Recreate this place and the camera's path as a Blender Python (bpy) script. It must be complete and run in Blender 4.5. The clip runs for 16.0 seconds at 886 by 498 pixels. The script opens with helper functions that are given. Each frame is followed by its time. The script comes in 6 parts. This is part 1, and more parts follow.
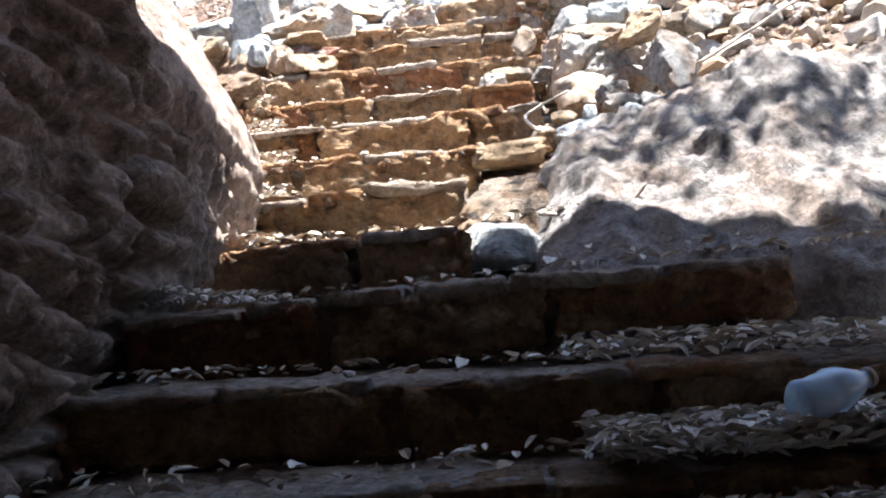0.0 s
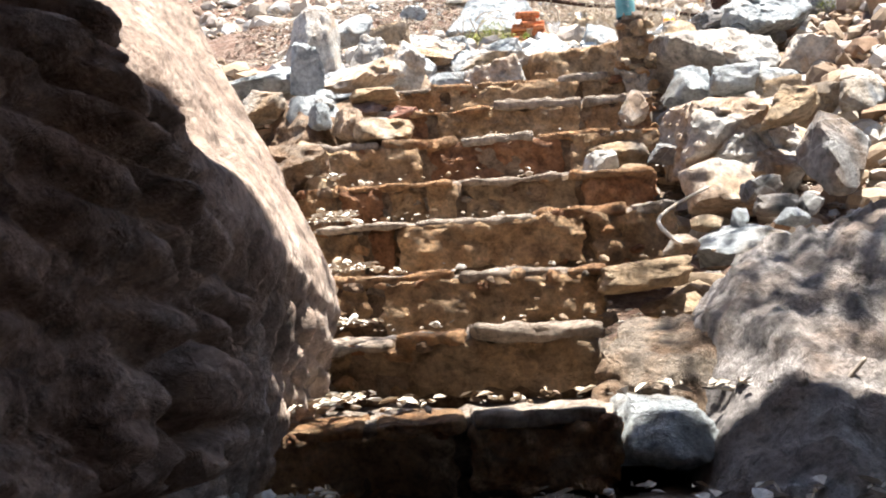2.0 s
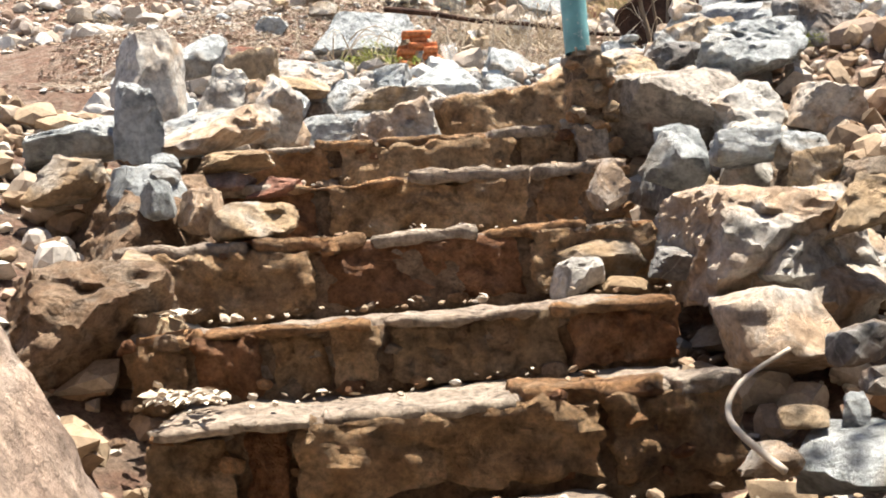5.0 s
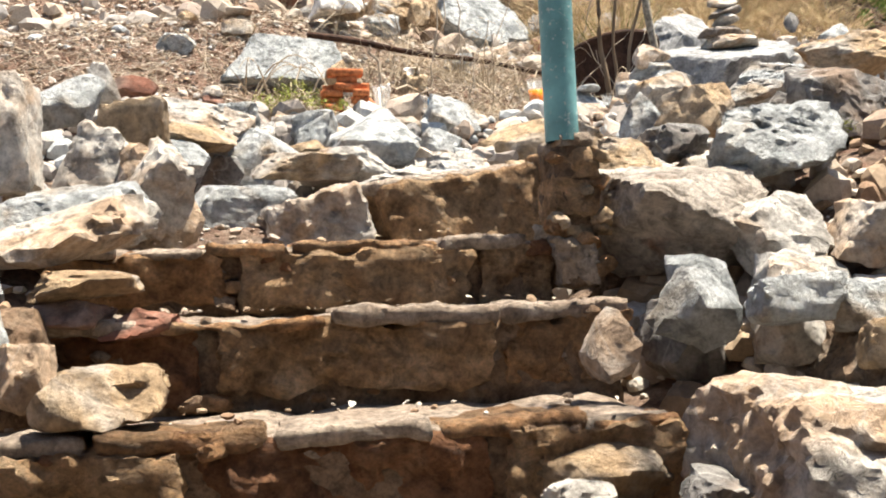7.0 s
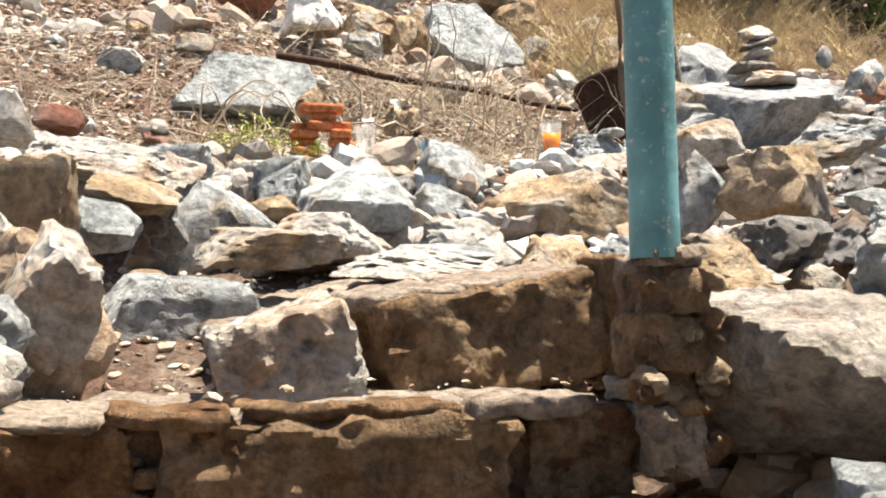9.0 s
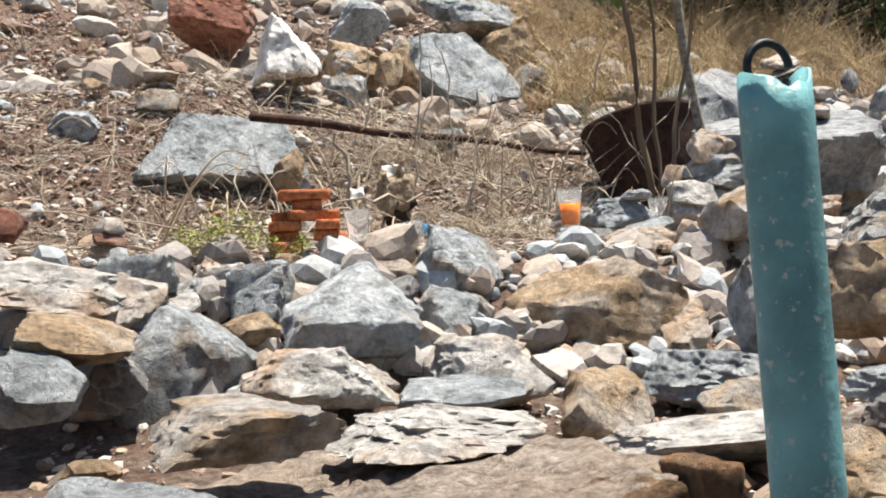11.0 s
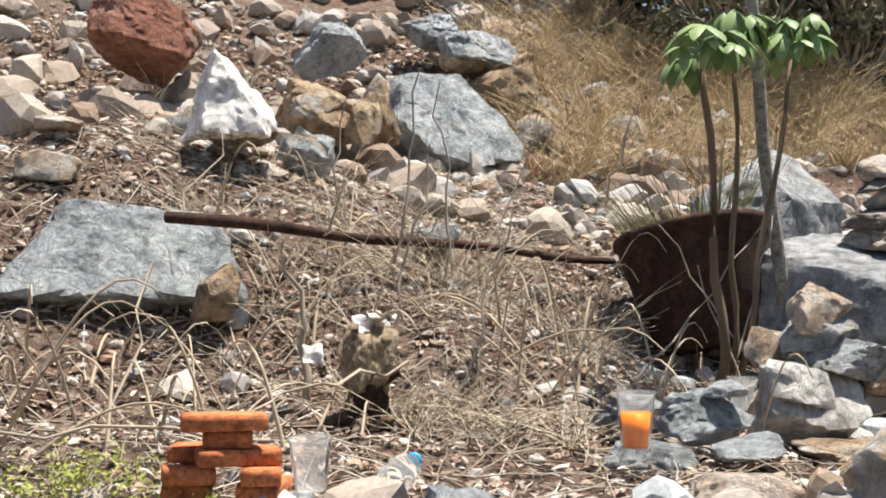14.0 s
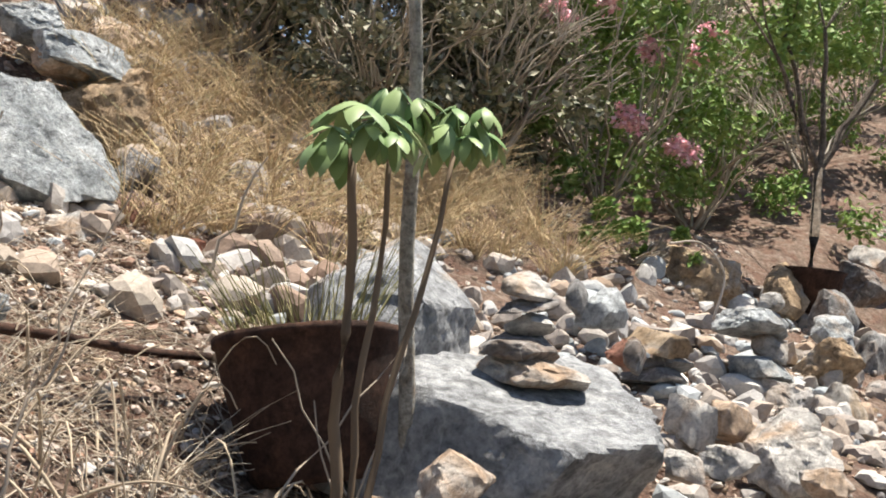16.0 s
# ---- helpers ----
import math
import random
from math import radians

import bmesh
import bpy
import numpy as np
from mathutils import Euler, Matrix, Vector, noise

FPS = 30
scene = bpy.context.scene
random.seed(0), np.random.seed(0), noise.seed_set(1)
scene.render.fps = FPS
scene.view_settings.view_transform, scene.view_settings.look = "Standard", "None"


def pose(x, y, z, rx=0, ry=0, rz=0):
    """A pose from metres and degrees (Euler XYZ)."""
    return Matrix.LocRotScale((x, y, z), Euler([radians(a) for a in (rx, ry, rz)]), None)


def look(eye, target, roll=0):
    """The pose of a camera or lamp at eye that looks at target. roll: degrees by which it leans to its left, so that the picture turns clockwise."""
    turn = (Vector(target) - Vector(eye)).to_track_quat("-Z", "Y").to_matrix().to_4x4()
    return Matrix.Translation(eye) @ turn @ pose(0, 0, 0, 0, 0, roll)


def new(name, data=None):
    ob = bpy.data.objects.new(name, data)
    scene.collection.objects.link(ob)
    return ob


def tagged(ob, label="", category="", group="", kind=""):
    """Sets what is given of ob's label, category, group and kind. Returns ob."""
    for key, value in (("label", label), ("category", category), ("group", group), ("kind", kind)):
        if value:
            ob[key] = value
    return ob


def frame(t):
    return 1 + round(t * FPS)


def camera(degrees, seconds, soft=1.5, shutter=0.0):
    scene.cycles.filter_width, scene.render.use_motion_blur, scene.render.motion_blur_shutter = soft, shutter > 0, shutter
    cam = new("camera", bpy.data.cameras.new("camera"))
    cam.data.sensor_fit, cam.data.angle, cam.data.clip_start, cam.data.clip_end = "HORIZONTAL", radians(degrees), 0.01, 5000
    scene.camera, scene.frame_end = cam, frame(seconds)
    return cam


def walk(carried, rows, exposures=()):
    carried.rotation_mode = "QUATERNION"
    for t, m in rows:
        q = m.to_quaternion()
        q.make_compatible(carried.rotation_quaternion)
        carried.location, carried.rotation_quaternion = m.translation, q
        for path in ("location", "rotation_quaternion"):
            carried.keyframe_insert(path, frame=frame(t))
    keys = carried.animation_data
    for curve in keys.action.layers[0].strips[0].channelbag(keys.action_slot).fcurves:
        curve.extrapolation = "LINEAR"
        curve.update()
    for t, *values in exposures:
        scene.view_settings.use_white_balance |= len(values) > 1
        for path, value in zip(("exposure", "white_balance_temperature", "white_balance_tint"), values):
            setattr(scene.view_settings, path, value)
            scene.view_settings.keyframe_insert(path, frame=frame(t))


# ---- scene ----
cam = camera(43.1, 16.0, soft=1.9)
# t, x, y, z, yaw, pitch, roll
ROWS = [
    (0.0, 0.051, 0.004, 1.324, 0.63, 2.34, 5.58),
    (0.5, -0.092, 0.297, 1.445, -3.22, 2.06, 7.40),
    (1.0, -0.123, 0.411, 1.564, 0.99, 2.58, 4.56),
    (1.5, -0.160, 0.659, 1.641, 0.99, 2.75, 6.56),
    (2.0, -0.177, 0.868, 1.767, 2.13, 3.07, 3.62),
    (2.5, -0.178, 0.956, 1.792, 3.34, 3.55, 4.87),
    (3.0, -0.270, 1.221, 1.792, 2.80, 3.69, 5.99),
    (3.5, -0.378, 1.513, 1.962, -3.96, 2.03, 3.62),
    (4.0, -0.385, 1.723, 2.044, -2.66, 3.26, 2.98),
    (4.2, -0.370, 1.857, 2.096, -2.92, 2.94, 3.59),
    (6.3, -0.359, 3.009, 2.535, -9.41, 2.42, 2.83),
    (6.5, -0.326, 3.105, 2.583, -9.57, 2.54, 2.74),
    (7.0, -0.296, 3.359, 2.720, -10.42, 2.46, 1.95),
    (7.5, -0.307, 3.656, 2.782, -12.83, 2.90, 2.47),
    (8.0, -0.295, 3.859, 2.861, -12.18, 2.71, 0.87),
    (8.5, -0.202, 4.172, 2.970, -11.91, 2.68, 0.76),
    (9.0, -0.221, 4.415, 3.056, -12.34, 2.92, 0.37),
    (9.2, -0.239, 4.510, 3.103, -13.41, 2.98, 0.98),
    (11.5, -0.077, 5.304, 3.547, -12.80, 2.96, 3.07),
    (12.0, -0.006, 5.606, 3.650, -12.63, 2.96, 2.87),
    (12.5, 0.004, 5.864, 3.758, -12.88, 2.98, 2.17),
    (13.0, -0.036, 6.118, 3.892, -13.35, 2.79, 1.38),
    (13.5, 0.012, 6.309, 3.958, -13.98, 3.05, 1.18),
    (14.0, 0.073, 6.572, 4.134, -15.62, 2.33, -0.82),
    (14.5, 0.113, 6.810, 4.177, -17.05, 3.12, 1.09),
    (15.0, 0.140, 6.950, 4.290, -22.04, 3.40, -4.37),
    (15.5, 0.330, 7.190, 4.310, -26.55, 3.91, -3.93),
    (16.0, 0.420, 7.400, 4.470, -36.06, 4.44, -7.29),
]
walk(cam, [(t, pose(x, y, z, 90 + pitch, roll, yaw)) for t, x, y, z, yaw, pitch, roll in ROWS],
     exposures=[(0.0, 2.7, 5900, 10), (1.5, 2.25, 6200, 10), (2.5, 2.1, 6400, 10), (3.5, 1.92, 6500, 10), (4.2, 1.86, 6650, 10), (6.3, 1.74, 7050, 10), (9.2, 1.64, 7100, 10), (11.5, 1.1, 6450, 10), (14.5, 1.12, 6550, 10), (16.0, 1.24, 6650, 10)])

# ---------------- light ----------------
SUN_TO = Vector((0.24, 0.04, 0.97)).normalized()
world = bpy.data.worlds.new("sky")
scene.world = world
world.use_nodes = True
wn = world.node_tree
sky = wn.nodes.new("ShaderNodeTexSky")
sky.sky_type = "NISHITA"
sky.sun_disc = False
sky.sun_elevation = math.asin(SUN_TO.z)
sky.sun_rotation = math.atan2(SUN_TO.x, SUN_TO.y)
wn.links.new(sky.outputs[0], wn.nodes["Background"].inputs[0])
wn.nodes["Background"].inputs[1].default_value = 0.062
sun = new("sun", bpy.data.lights.new("sun", "SUN"))
sun.data.energy, sun.data.angle, sun.data.color = 5.0, radians(0.53), (1.0, 0.94, 0.85)
sun.matrix_world = look(SUN_TO * 40, (0, 0, 0))


# ---------------- materials ----------------
def nodes_of(name, rough=0.9):
    m = bpy.data.materials.new(name)
    m.use_nodes = True
    nt = m.node_tree
    b = nt.nodes["Principled BSDF"]
    b.inputs["Roughness"].default_value = rough
    b.inputs["Specular IOR Level"].default_value = 0.25
    return m, nt, b


def noise_node(nt, vec, scale, detail=6, rough=0.6, dist=0.0):
    n = nt.nodes.new("ShaderNodeTexNoise")
    n.inputs["Scale"].default_value, n.inputs["Detail"].default_value = scale, detail
    n.inputs["Roughness"].default_value, n.inputs["Distortion"].default_value = rough, dist
    nt.links.new(vec, n.inputs["Vector"])
    return n.outputs["Fac"]


def ramp(nt, fac, stops):
    r = nt.nodes.new("ShaderNodeValToRGB")
    el = r.color_ramp.elements
    while len(el) < len(stops):
        el.new(0.5)
    for e, (p, c) in zip(el, stops):
        e.position, e.color = p, (*c, 1) if len(c) == 3 else c
    nt.links.new(fac, r.inputs[0])
    return r.outputs[0]


def mix(nt, fac, a, b, mode="MIX"):
    n = nt.nodes.new("ShaderNodeMix")
    n.data_type, n.blend_type = "RGBA", mode
    for sock, val in ((n.inputs[0], fac), (n.inputs[6], a), (n.inputs[7], b)):
        if isinstance(val, (int, float)):
            sock.default_value = val
        elif isinstance(val, tuple):
            sock.default_value = (*val, 1)
        else:
            nt.links.new(val, sock)
    return n.outputs[2]


def place_vec(nt, per_object=True):
    """World-size coordinates, shifted for each object so that no two are alike."""
    geo = nt.nodes.new("ShaderNodeNewGeometry")
    if not per_object:
        return geo.outputs["Position"], None
    info = nt.nodes.new("ShaderNodeObjectInfo")
    mul = nt.nodes.new("ShaderNodeMath")
    mul.operation = "MULTIPLY"
    mul.inputs[1].default_value = 37.0
    nt.links.new(info.outputs["Random"], mul.inputs[0])
    add = nt.nodes.new("ShaderNodeVectorMath")
    nt.links.new(geo.outputs["Position"], add.inputs[0])
    nt.links.new(mul.outputs[0], add.inputs[1])
    return add.outputs[0], info.outputs["Random"]


def bump(nt, b, height, strength=0.5, distance=0.02):
    n = nt.nodes.new("ShaderNodeBump")
    n.inputs["Strength"].default_value, n.inputs["Distance"].default_value = strength, distance
    nt.links.new(height, n.inputs["Height"])
    nt.links.new(n.outputs[0], b.inputs["Normal"])


def stone_mat(name, dark, mid, light, stain, stain_at=0.55, veins=0.0, grain=1.0, bumpy=0.7, strata=1.0):
    """Broken limestone: a base of three greys, stained patches, pale veins, grain and pits."""
    m, nt, b = nodes_of(name, 0.92)
    vec, rnd = place_vec(nt)
    if strata != 1.0:
        lay = nt.nodes.new("ShaderNodeVectorMath")
        lay.operation = "MULTIPLY"
        lay.inputs[1].default_value = (0.8, 0.8, strata)
        nt.links.new(vec, lay.inputs[0])
        vec = lay.outputs[0]
    big = noise_node(nt, vec, 5.0 * grain, 8, 0.62, 0.4)
    fine = noise_node(nt, vec, 55.0 * grain, 6, 0.7)
    col = ramp(nt, big, [(0.25, dark), (0.5, mid), (0.78, light)])
    patch = noise_node(nt, vec, 3.1 * grain, 5, 0.55, 0.8)
    shift = nt.nodes.new("ShaderNodeMath")
    shift.operation = "MULTIPLY_ADD"
    nt.links.new(rnd, shift.inputs[0])
    shift.inputs[1].default_value = 0.22
    nt.links.new(patch, shift.inputs[2])
    col = mix(nt, ramp(nt, shift.outputs[0], [(stain_at, (0, 0, 0)), (stain_at + 0.16, (0.85, 0.85, 0.85))]), col, stain)
    if veins:
        v = nt.nodes.new("ShaderNodeTexVoronoi")
        v.feature = "DISTANCE_TO_EDGE"
        v.inputs["Scale"].default_value = 4.0 * grain
        warp = nt.nodes.new("ShaderNodeVectorMath")
        nz = nt.nodes.new("ShaderNodeTexNoise")
        nz.inputs["Scale"].default_value = 3.0
        nt.links.new(vec, nz.inputs["Vector"])
        nt.links.new(vec, warp.inputs[0])
        nt.links.new(nz.outputs["Color"], warp.inputs[1])
        nt.links.new(warp.outputs[0], v.inputs["Vector"])
        fac = ramp(nt, v.outputs["Distance"], [(0.0, (veins, veins, veins)), (0.035, (0, 0, 0))])
        col = mix(nt, fac, col, (0.62, 0.62, 0.60))
    speck = ramp(nt, fine, [(0.32, (0.62, 0.62, 0.62)), (0.5, (1, 1, 1)), (0.68, (1.25, 1.24, 1.2))])
    blotch = ramp(nt, noise_node(nt, vec, 17.0 * grain, 5, 0.6, 0.5), [(0.34, (0.46, 0.46, 0.46)), (0.5, (1, 1, 1)), (0.66, (1.3, 1.3, 1.3))])
    col = mix(nt, 0.85, col, blotch, "MULTIPLY")
    col = mix(nt, 0.9, col, speck, "MULTIPLY")
    nt.links.new(col, b.inputs["Base Color"])
    pits = noise_node(nt, vec, 22.0 * grain, 9, 0.72, 0.3)
    coarse = noise_node(nt, vec, 60.0 * grain, 6, 0.75)
    sum_ = nt.nodes.new("ShaderNodeMath")
    sum_.operation = "MULTIPLY_ADD"
    nt.links.new(coarse, sum_.inputs[0])
    sum_.inputs[1].default_value = 0.35
    nt.links.new(pits, sum_.inputs[2])
    bump(nt, b, sum_.outputs[0], bumpy, 0.045)
    return m


def plain_mat(name, col, rough=0.6, var=0.25, scale=12.0, metal=0.0, bumpy=0.2, per_object=True):
    m, nt, b = nodes_of(name, rough)
    vec, _ = place_vec(nt, per_object)
    n = noise_node(nt, vec, scale, 6, 0.6)
    lo, hi = tuple(c * (1 - var) for c in col), tuple(min(1, c * (1 + var)) for c in col)
    nt.links.new(ramp(nt, n, [(0.3, lo), (0.7, hi)]), b.inputs["Base Color"])
    b.inputs["Metallic"].default_value = metal
    bump(nt, b, noise_node(nt, vec, scale * 5, 5, 0.6), bumpy, 0.01)
    return m


GREY = stone_mat("grey_limestone", (0.21, 0.235, 0.245), (0.455, 0.485, 0.50), (0.68, 0.705, 0.71), (0.38, 0.29, 0.2), 0.65, 0.35, 1.0, 1.15)
PALE = stone_mat("pale_limestone", (0.28, 0.26, 0.24), (0.47, 0.45, 0.42), (0.64, 0.62, 0.58), (0.42, 0.29, 0.19), 0.55, 0.2, 1.0, 0.8)
BOULDER = stone_mat("pale_blue_boulder", (0.17, 0.175, 0.185), (0.31, 0.32, 0.33), (0.50, 0.51, 0.515), (0.40, 0.31, 0.22), 0.74, 0.25, 0.8, 0.9)
SLAB = stone_mat("blue_grey_slab", (0.20, 0.22, 0.23), (0.36, 0.385, 0.395), (0.56, 0.58, 0.58), (0.38, 0.29, 0.20), 0.72, 0.25, 0.9, 0.9)
OCHRE = stone_mat("ochre_limestone", (0.22, 0.15, 0.095), (0.43, 0.31, 0.195), (0.58, 0.47, 0.345), (0.50, 0.48, 0.45), 0.62, 0.0, 1.0, 1.0)
DARKROCK = stone_mat("dark_limestone", (0.09, 0.085, 0.085), (0.19, 0.185, 0.18), (0.33, 0.32, 0.31), (0.20, 0.14, 0.10), 0.6, 0.3)
RED = stone_mat("red_earth_rock", (0.12, 0.05, 0.035), (0.24, 0.105, 0.07), (0.36, 0.2, 0.15), (0.25, 0.2, 0.17), 0.66)
TANSTEP = stone_mat("tan_step_stone", (0.20, 0.10, 0.05), (0.58, 0.37, 0.205), (0.76, 0.58, 0.40), (0.43, 0.31, 0.20), 0.58, 0.0, 1.7, 1.3, 0.85)
REDSTEP = stone_mat("red_brown_step_stone", (0.09, 0.03, 0.014), (0.42, 0.20, 0.10), (0.62, 0.39, 0.24), (0.30, 0.15, 0.08), 0.55, 0.0, 1.7, 1.3, 0.85)
ROSE = stone_mat("rose_limestone", (0.26, 0.22, 0.19), (0.47, 0.42, 0.37), (0.64, 0.60, 0.55), (0.44, 0.25, 0.17), 0.62, 0.0, 1.3, 1.0)
STEP = stone_mat("brown_step_stone", (0.14, 0.052, 0.027), (0.57, 0.315, 0.155), (0.75, 0.54, 0.35), (0.37, 0.235, 0.135), 0.58, 0.0, 1.7, 1.3, 0.85)
MORTAR = stone_mat("sandy_mortar", (0.24, 0.19, 0.15), (0.40, 0.33, 0.27), (0.58, 0.50, 0.42), (0.36, 0.28, 0.22), 0.6, 0.0, 1.6, 0.9)
BANKMORTAR = stone_mat("earthy_mortar", (0.11, 0.062, 0.038), (0.28, 0.185, 0.12), (0.44, 0.33, 0.235), (0.3, 0.25, 0.2), 0.62, 0.0, 2.0, 1.0)
FLOW = stone_mat("flowstone", (0.20, 0.135, 0.105), (0.41, 0.31, 0.25), (0.60, 0.50, 0.43), (0.30, 0.25, 0.22), 0.6, 0.0, 0.9, 0.9)
SMOOTH = stone_mat("smooth_boulder", (0.17, 0.15, 0.14), (0.31, 0.28, 0.265), (0.46, 0.43, 0.41), (0.26, 0.20, 0.165), 0.58, 0.0, 1.2, 0.9)
# Roof rock coloured darker to cut the light it bounces onto the risers.
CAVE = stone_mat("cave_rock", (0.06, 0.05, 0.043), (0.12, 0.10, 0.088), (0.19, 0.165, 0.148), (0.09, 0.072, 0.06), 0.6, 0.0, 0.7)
SOIL = stone_mat("stony_soil", (0.12, 0.08, 0.058), (0.255, 0.18, 0.135), (0.42, 0.345, 0.285), (0.21, 0.12, 0.085), 0.6, 0.0, 2.2, 1.0)


# ---------------- mesh helpers ----------------
def mesh_of(name, bm, material, smooth=True):
    me = bpy.data.meshes.new(name)
    bm.to_mesh(me)
    bm.free()
    if material:
        me.materials.append(material)
    if smooth:
        me.polygons.foreach_set("use_smooth", [True] * len(me.polygons))
    return me


def part(name, bm, material, parent=None, label="", smooth=True):
    ob = new(name, bm if isinstance(bm, bpy.types.Mesh) else mesh_of(name, bm, material, smooth))
    if parent:
        ob.parent = parent
    if label:
        ob["label"] = label
    return ob


def thing(name, x, y, z, label, category, rz=0.0, rx=0.0, ry=0.0, group="", kind=""):
    ob = new(name)
    ob.matrix_world = pose(x, y, z, rx, ry, rz)
    return tagged(ob, label, category, group, kind)


def rough_up(bm, amount, scale, seed, octaves=4):
    off = Vector((seed * 7.31, seed * 3.17, seed * 1.93))
    bm.normal_update()
    moves = [(v, v.normal * noise.fractal(v.co * scale + off, 0.9, 2.0, octaves) * amount) for v in bm.verts]
    for v, d in moves:
        v.co += d


def chipped(co, off, scale, depth):
    """How far a broken face is set back at co: each fracture cell lies at its own depth and tilt."""
    near = noise.voronoi(co * scale + off)[1][0]
    r = noise.cell_vector(near * 7.0)
    return depth * (0.5 + 0.2 * r.x + 0.8 * (co * scale + off - near).dot(r))


def unit_rock(seed, level, facets=12, flat=1.0, amount=0.06, faces=()):
    """A broken stone filling a cube from -1 to 1: a block bounded by fracture planes, chipped and rough."""
    rng = random.Random(seed)
    bm = bmesh.new()
    bmesh.ops.create_icosphere(bm, subdivisions=level, radius=1.0)
    cuts = []
    for i in range(facets):
        n = Vector((rng.gauss(0, 1), rng.gauss(0, 1), rng.gauss(0, flat))).normalized()
        cuts.append((n, rng.uniform(0.60, 1.0)))
    for n in ((0, 0, 1), (0, 0, -1), (1, 0, 0.3), (-1, 0, 0.3), (0, 1, 0), (0, -1, 0.7)) if len(faces) < 6 else ():
        n = (Vector(n) + Vector((rng.gauss(0, 0.3), rng.gauss(0, 0.3), rng.gauss(0, 0.3)))).normalized()
        cuts.append((n, rng.uniform(0.66, 0.9)))
    cuts += [(Vector(n).normalized(), d) for n, d in faces]
    planes, dist = np.array([n[:] for n, d in cuts]), np.array([d for n, d in cuts])
    for v in bm.verts:
        k = planes @ np.array(v.co[:])
        r = float(np.min(np.where(k > 0.05, dist / np.maximum(k, 0.05), 1.6)))
        v.co *= min(r, 1.6)
    off = Vector((seed * 0.7, 2.0, seed * 0.3))
    if level > 2:
        for v in bm.verts:
            c = v.co
            k = chipped(c, off, 1.9, amount * 0.9) + chipped(c, off * 2, 4.6, amount * 0.7)
            if level > 3:
                k += chipped(c, off * 3, 10.0, amount * 0.35)
            v.co = c * (1 - k)
    rough_up(bm, amount * (0.7 if level > 2 else 1.3), 3.1, seed, 5)
    lo = [min(v.co[i] for v in bm.verts) for i in range(3)]
    hi = [max(v.co[i] for v in bm.verts) for i in range(3)]
    for v in bm.verts:
        v.co = Vector([(v.co[i] - lo[i]) / (hi[i] - lo[i]) * 2 - 1 for i in range(3)])
    return bm


def rounded_block(w, d, h, seed, amount=0.018, cell=0.05, edge=0.022):
    """A hewn stone, w by d by h, standing on its base, with worn corners and an uneven face."""
    bm = bmesh.new()
    bmesh.ops.create_cube(bm, size=1.0)
    for e_axis, size in ((0, w), (1, d), (2, h)):
        n = max(2, min(24, int(size / cell)))
        edges = [e for e in bm.edges if abs((e.verts[0].co - e.verts[1].co)[e_axis]) > 1e-5]
        bmesh.ops.subdivide_edges(bm, edges=edges, cuts=n, use_grid_fill=True)
    half = Vector((w / 2, d / 2, h / 2))
    for v in bm.verts:
        p = Vector((v.co.x * w, v.co.y * d, v.co.z * h))
        inner = Vector([max(-half[i] + edge, min(half[i] - edge, p[i])) for i in range(3)])
        out = p - inner
        if out.length > edge:
            p = inner + out.normalized() * edge
        v.co = p
    rough_up(bm, amount * 0.8, 13.0, seed, 6)
    off = Vector((seed * 1.7, seed * 0.6, seed * 2.9))
    for v in bm.verts:
        back = chipped(v.co, off, 9.0, amount * 0.55) + chipped(v.co, off * 2, 24.0, amount * 0.3)
        v.co += noise.noise_vector(v.co * 4.5 + off) * amount * 0.6 - v.co.normalized() * back
        v.co.z += h / 2
    return bm


def tube(path, radii, sides=8, caps=True):
    """A round rod through the points of path."""
    bm = bmesh.new()
    rings = []
    for i, p in enumerate(path):
        p = Vector(p)
        a, b = Vector(path[max(0, i - 1)]), Vector(path[min(len(path) - 1, i + 1)])
        q = (b - a).to_track_quat("Z", "Y")
        rings.append([bm.verts.new(p + q @ Vector((math.cos(2 * math.pi * k / sides), math.sin(2 * math.pi * k / sides), 0)) * radii[i]) for k in range(sides)])
    for r0, r1 in zip(rings, rings[1:]):
        for k in range(sides):
            bm.faces.new((r0[k], r0[(k + 1) % sides], r1[(k + 1) % sides], r1[k]))
    if caps:
        bm.faces.new(rings[0][::-1])
        bm.faces.new(rings[-1])
    return bm


def lathe(profile, sides=32):
    """A turned shape from (radius, height) pairs."""
    bm = bmesh.new()
    rings = [[bm.verts.new((r * math.cos(2 * math.pi * k / sides), r * math.sin(2 * math.pi * k / sides), z)) for k in range(sides)] for r, z in profile]
    for r0, r1 in zip(rings, rings[1:]):
        for k in range(sides):
            bm.faces.new((r0[k], r0[(k + 1) % sides], r1[(k + 1) % sides], r1[k]))
    return bm


ROCKS = {}


def rock_mesh(material, seed, level):
    s = seed % 16
    if (s, level) not in ROCKS:
        ROCKS[s, level] = mesh_of("rock", unit_rock(s * 13 + 5, level, 5 + s % 5, 0.8 + 0.1 * (s % 4), 0.055 + 0.014 * (s % 4)), None)
        if level >= 3:
            ROCKS[s, level].set_sharp_from_angle(angle=radians(30))
    key = (material.name, s, level)
    if key not in ROCKS:
        ROCKS[key] = ROCKS[s, level].copy()
        ROCKS[key].materials.append(material)
    return ROCKS[key]


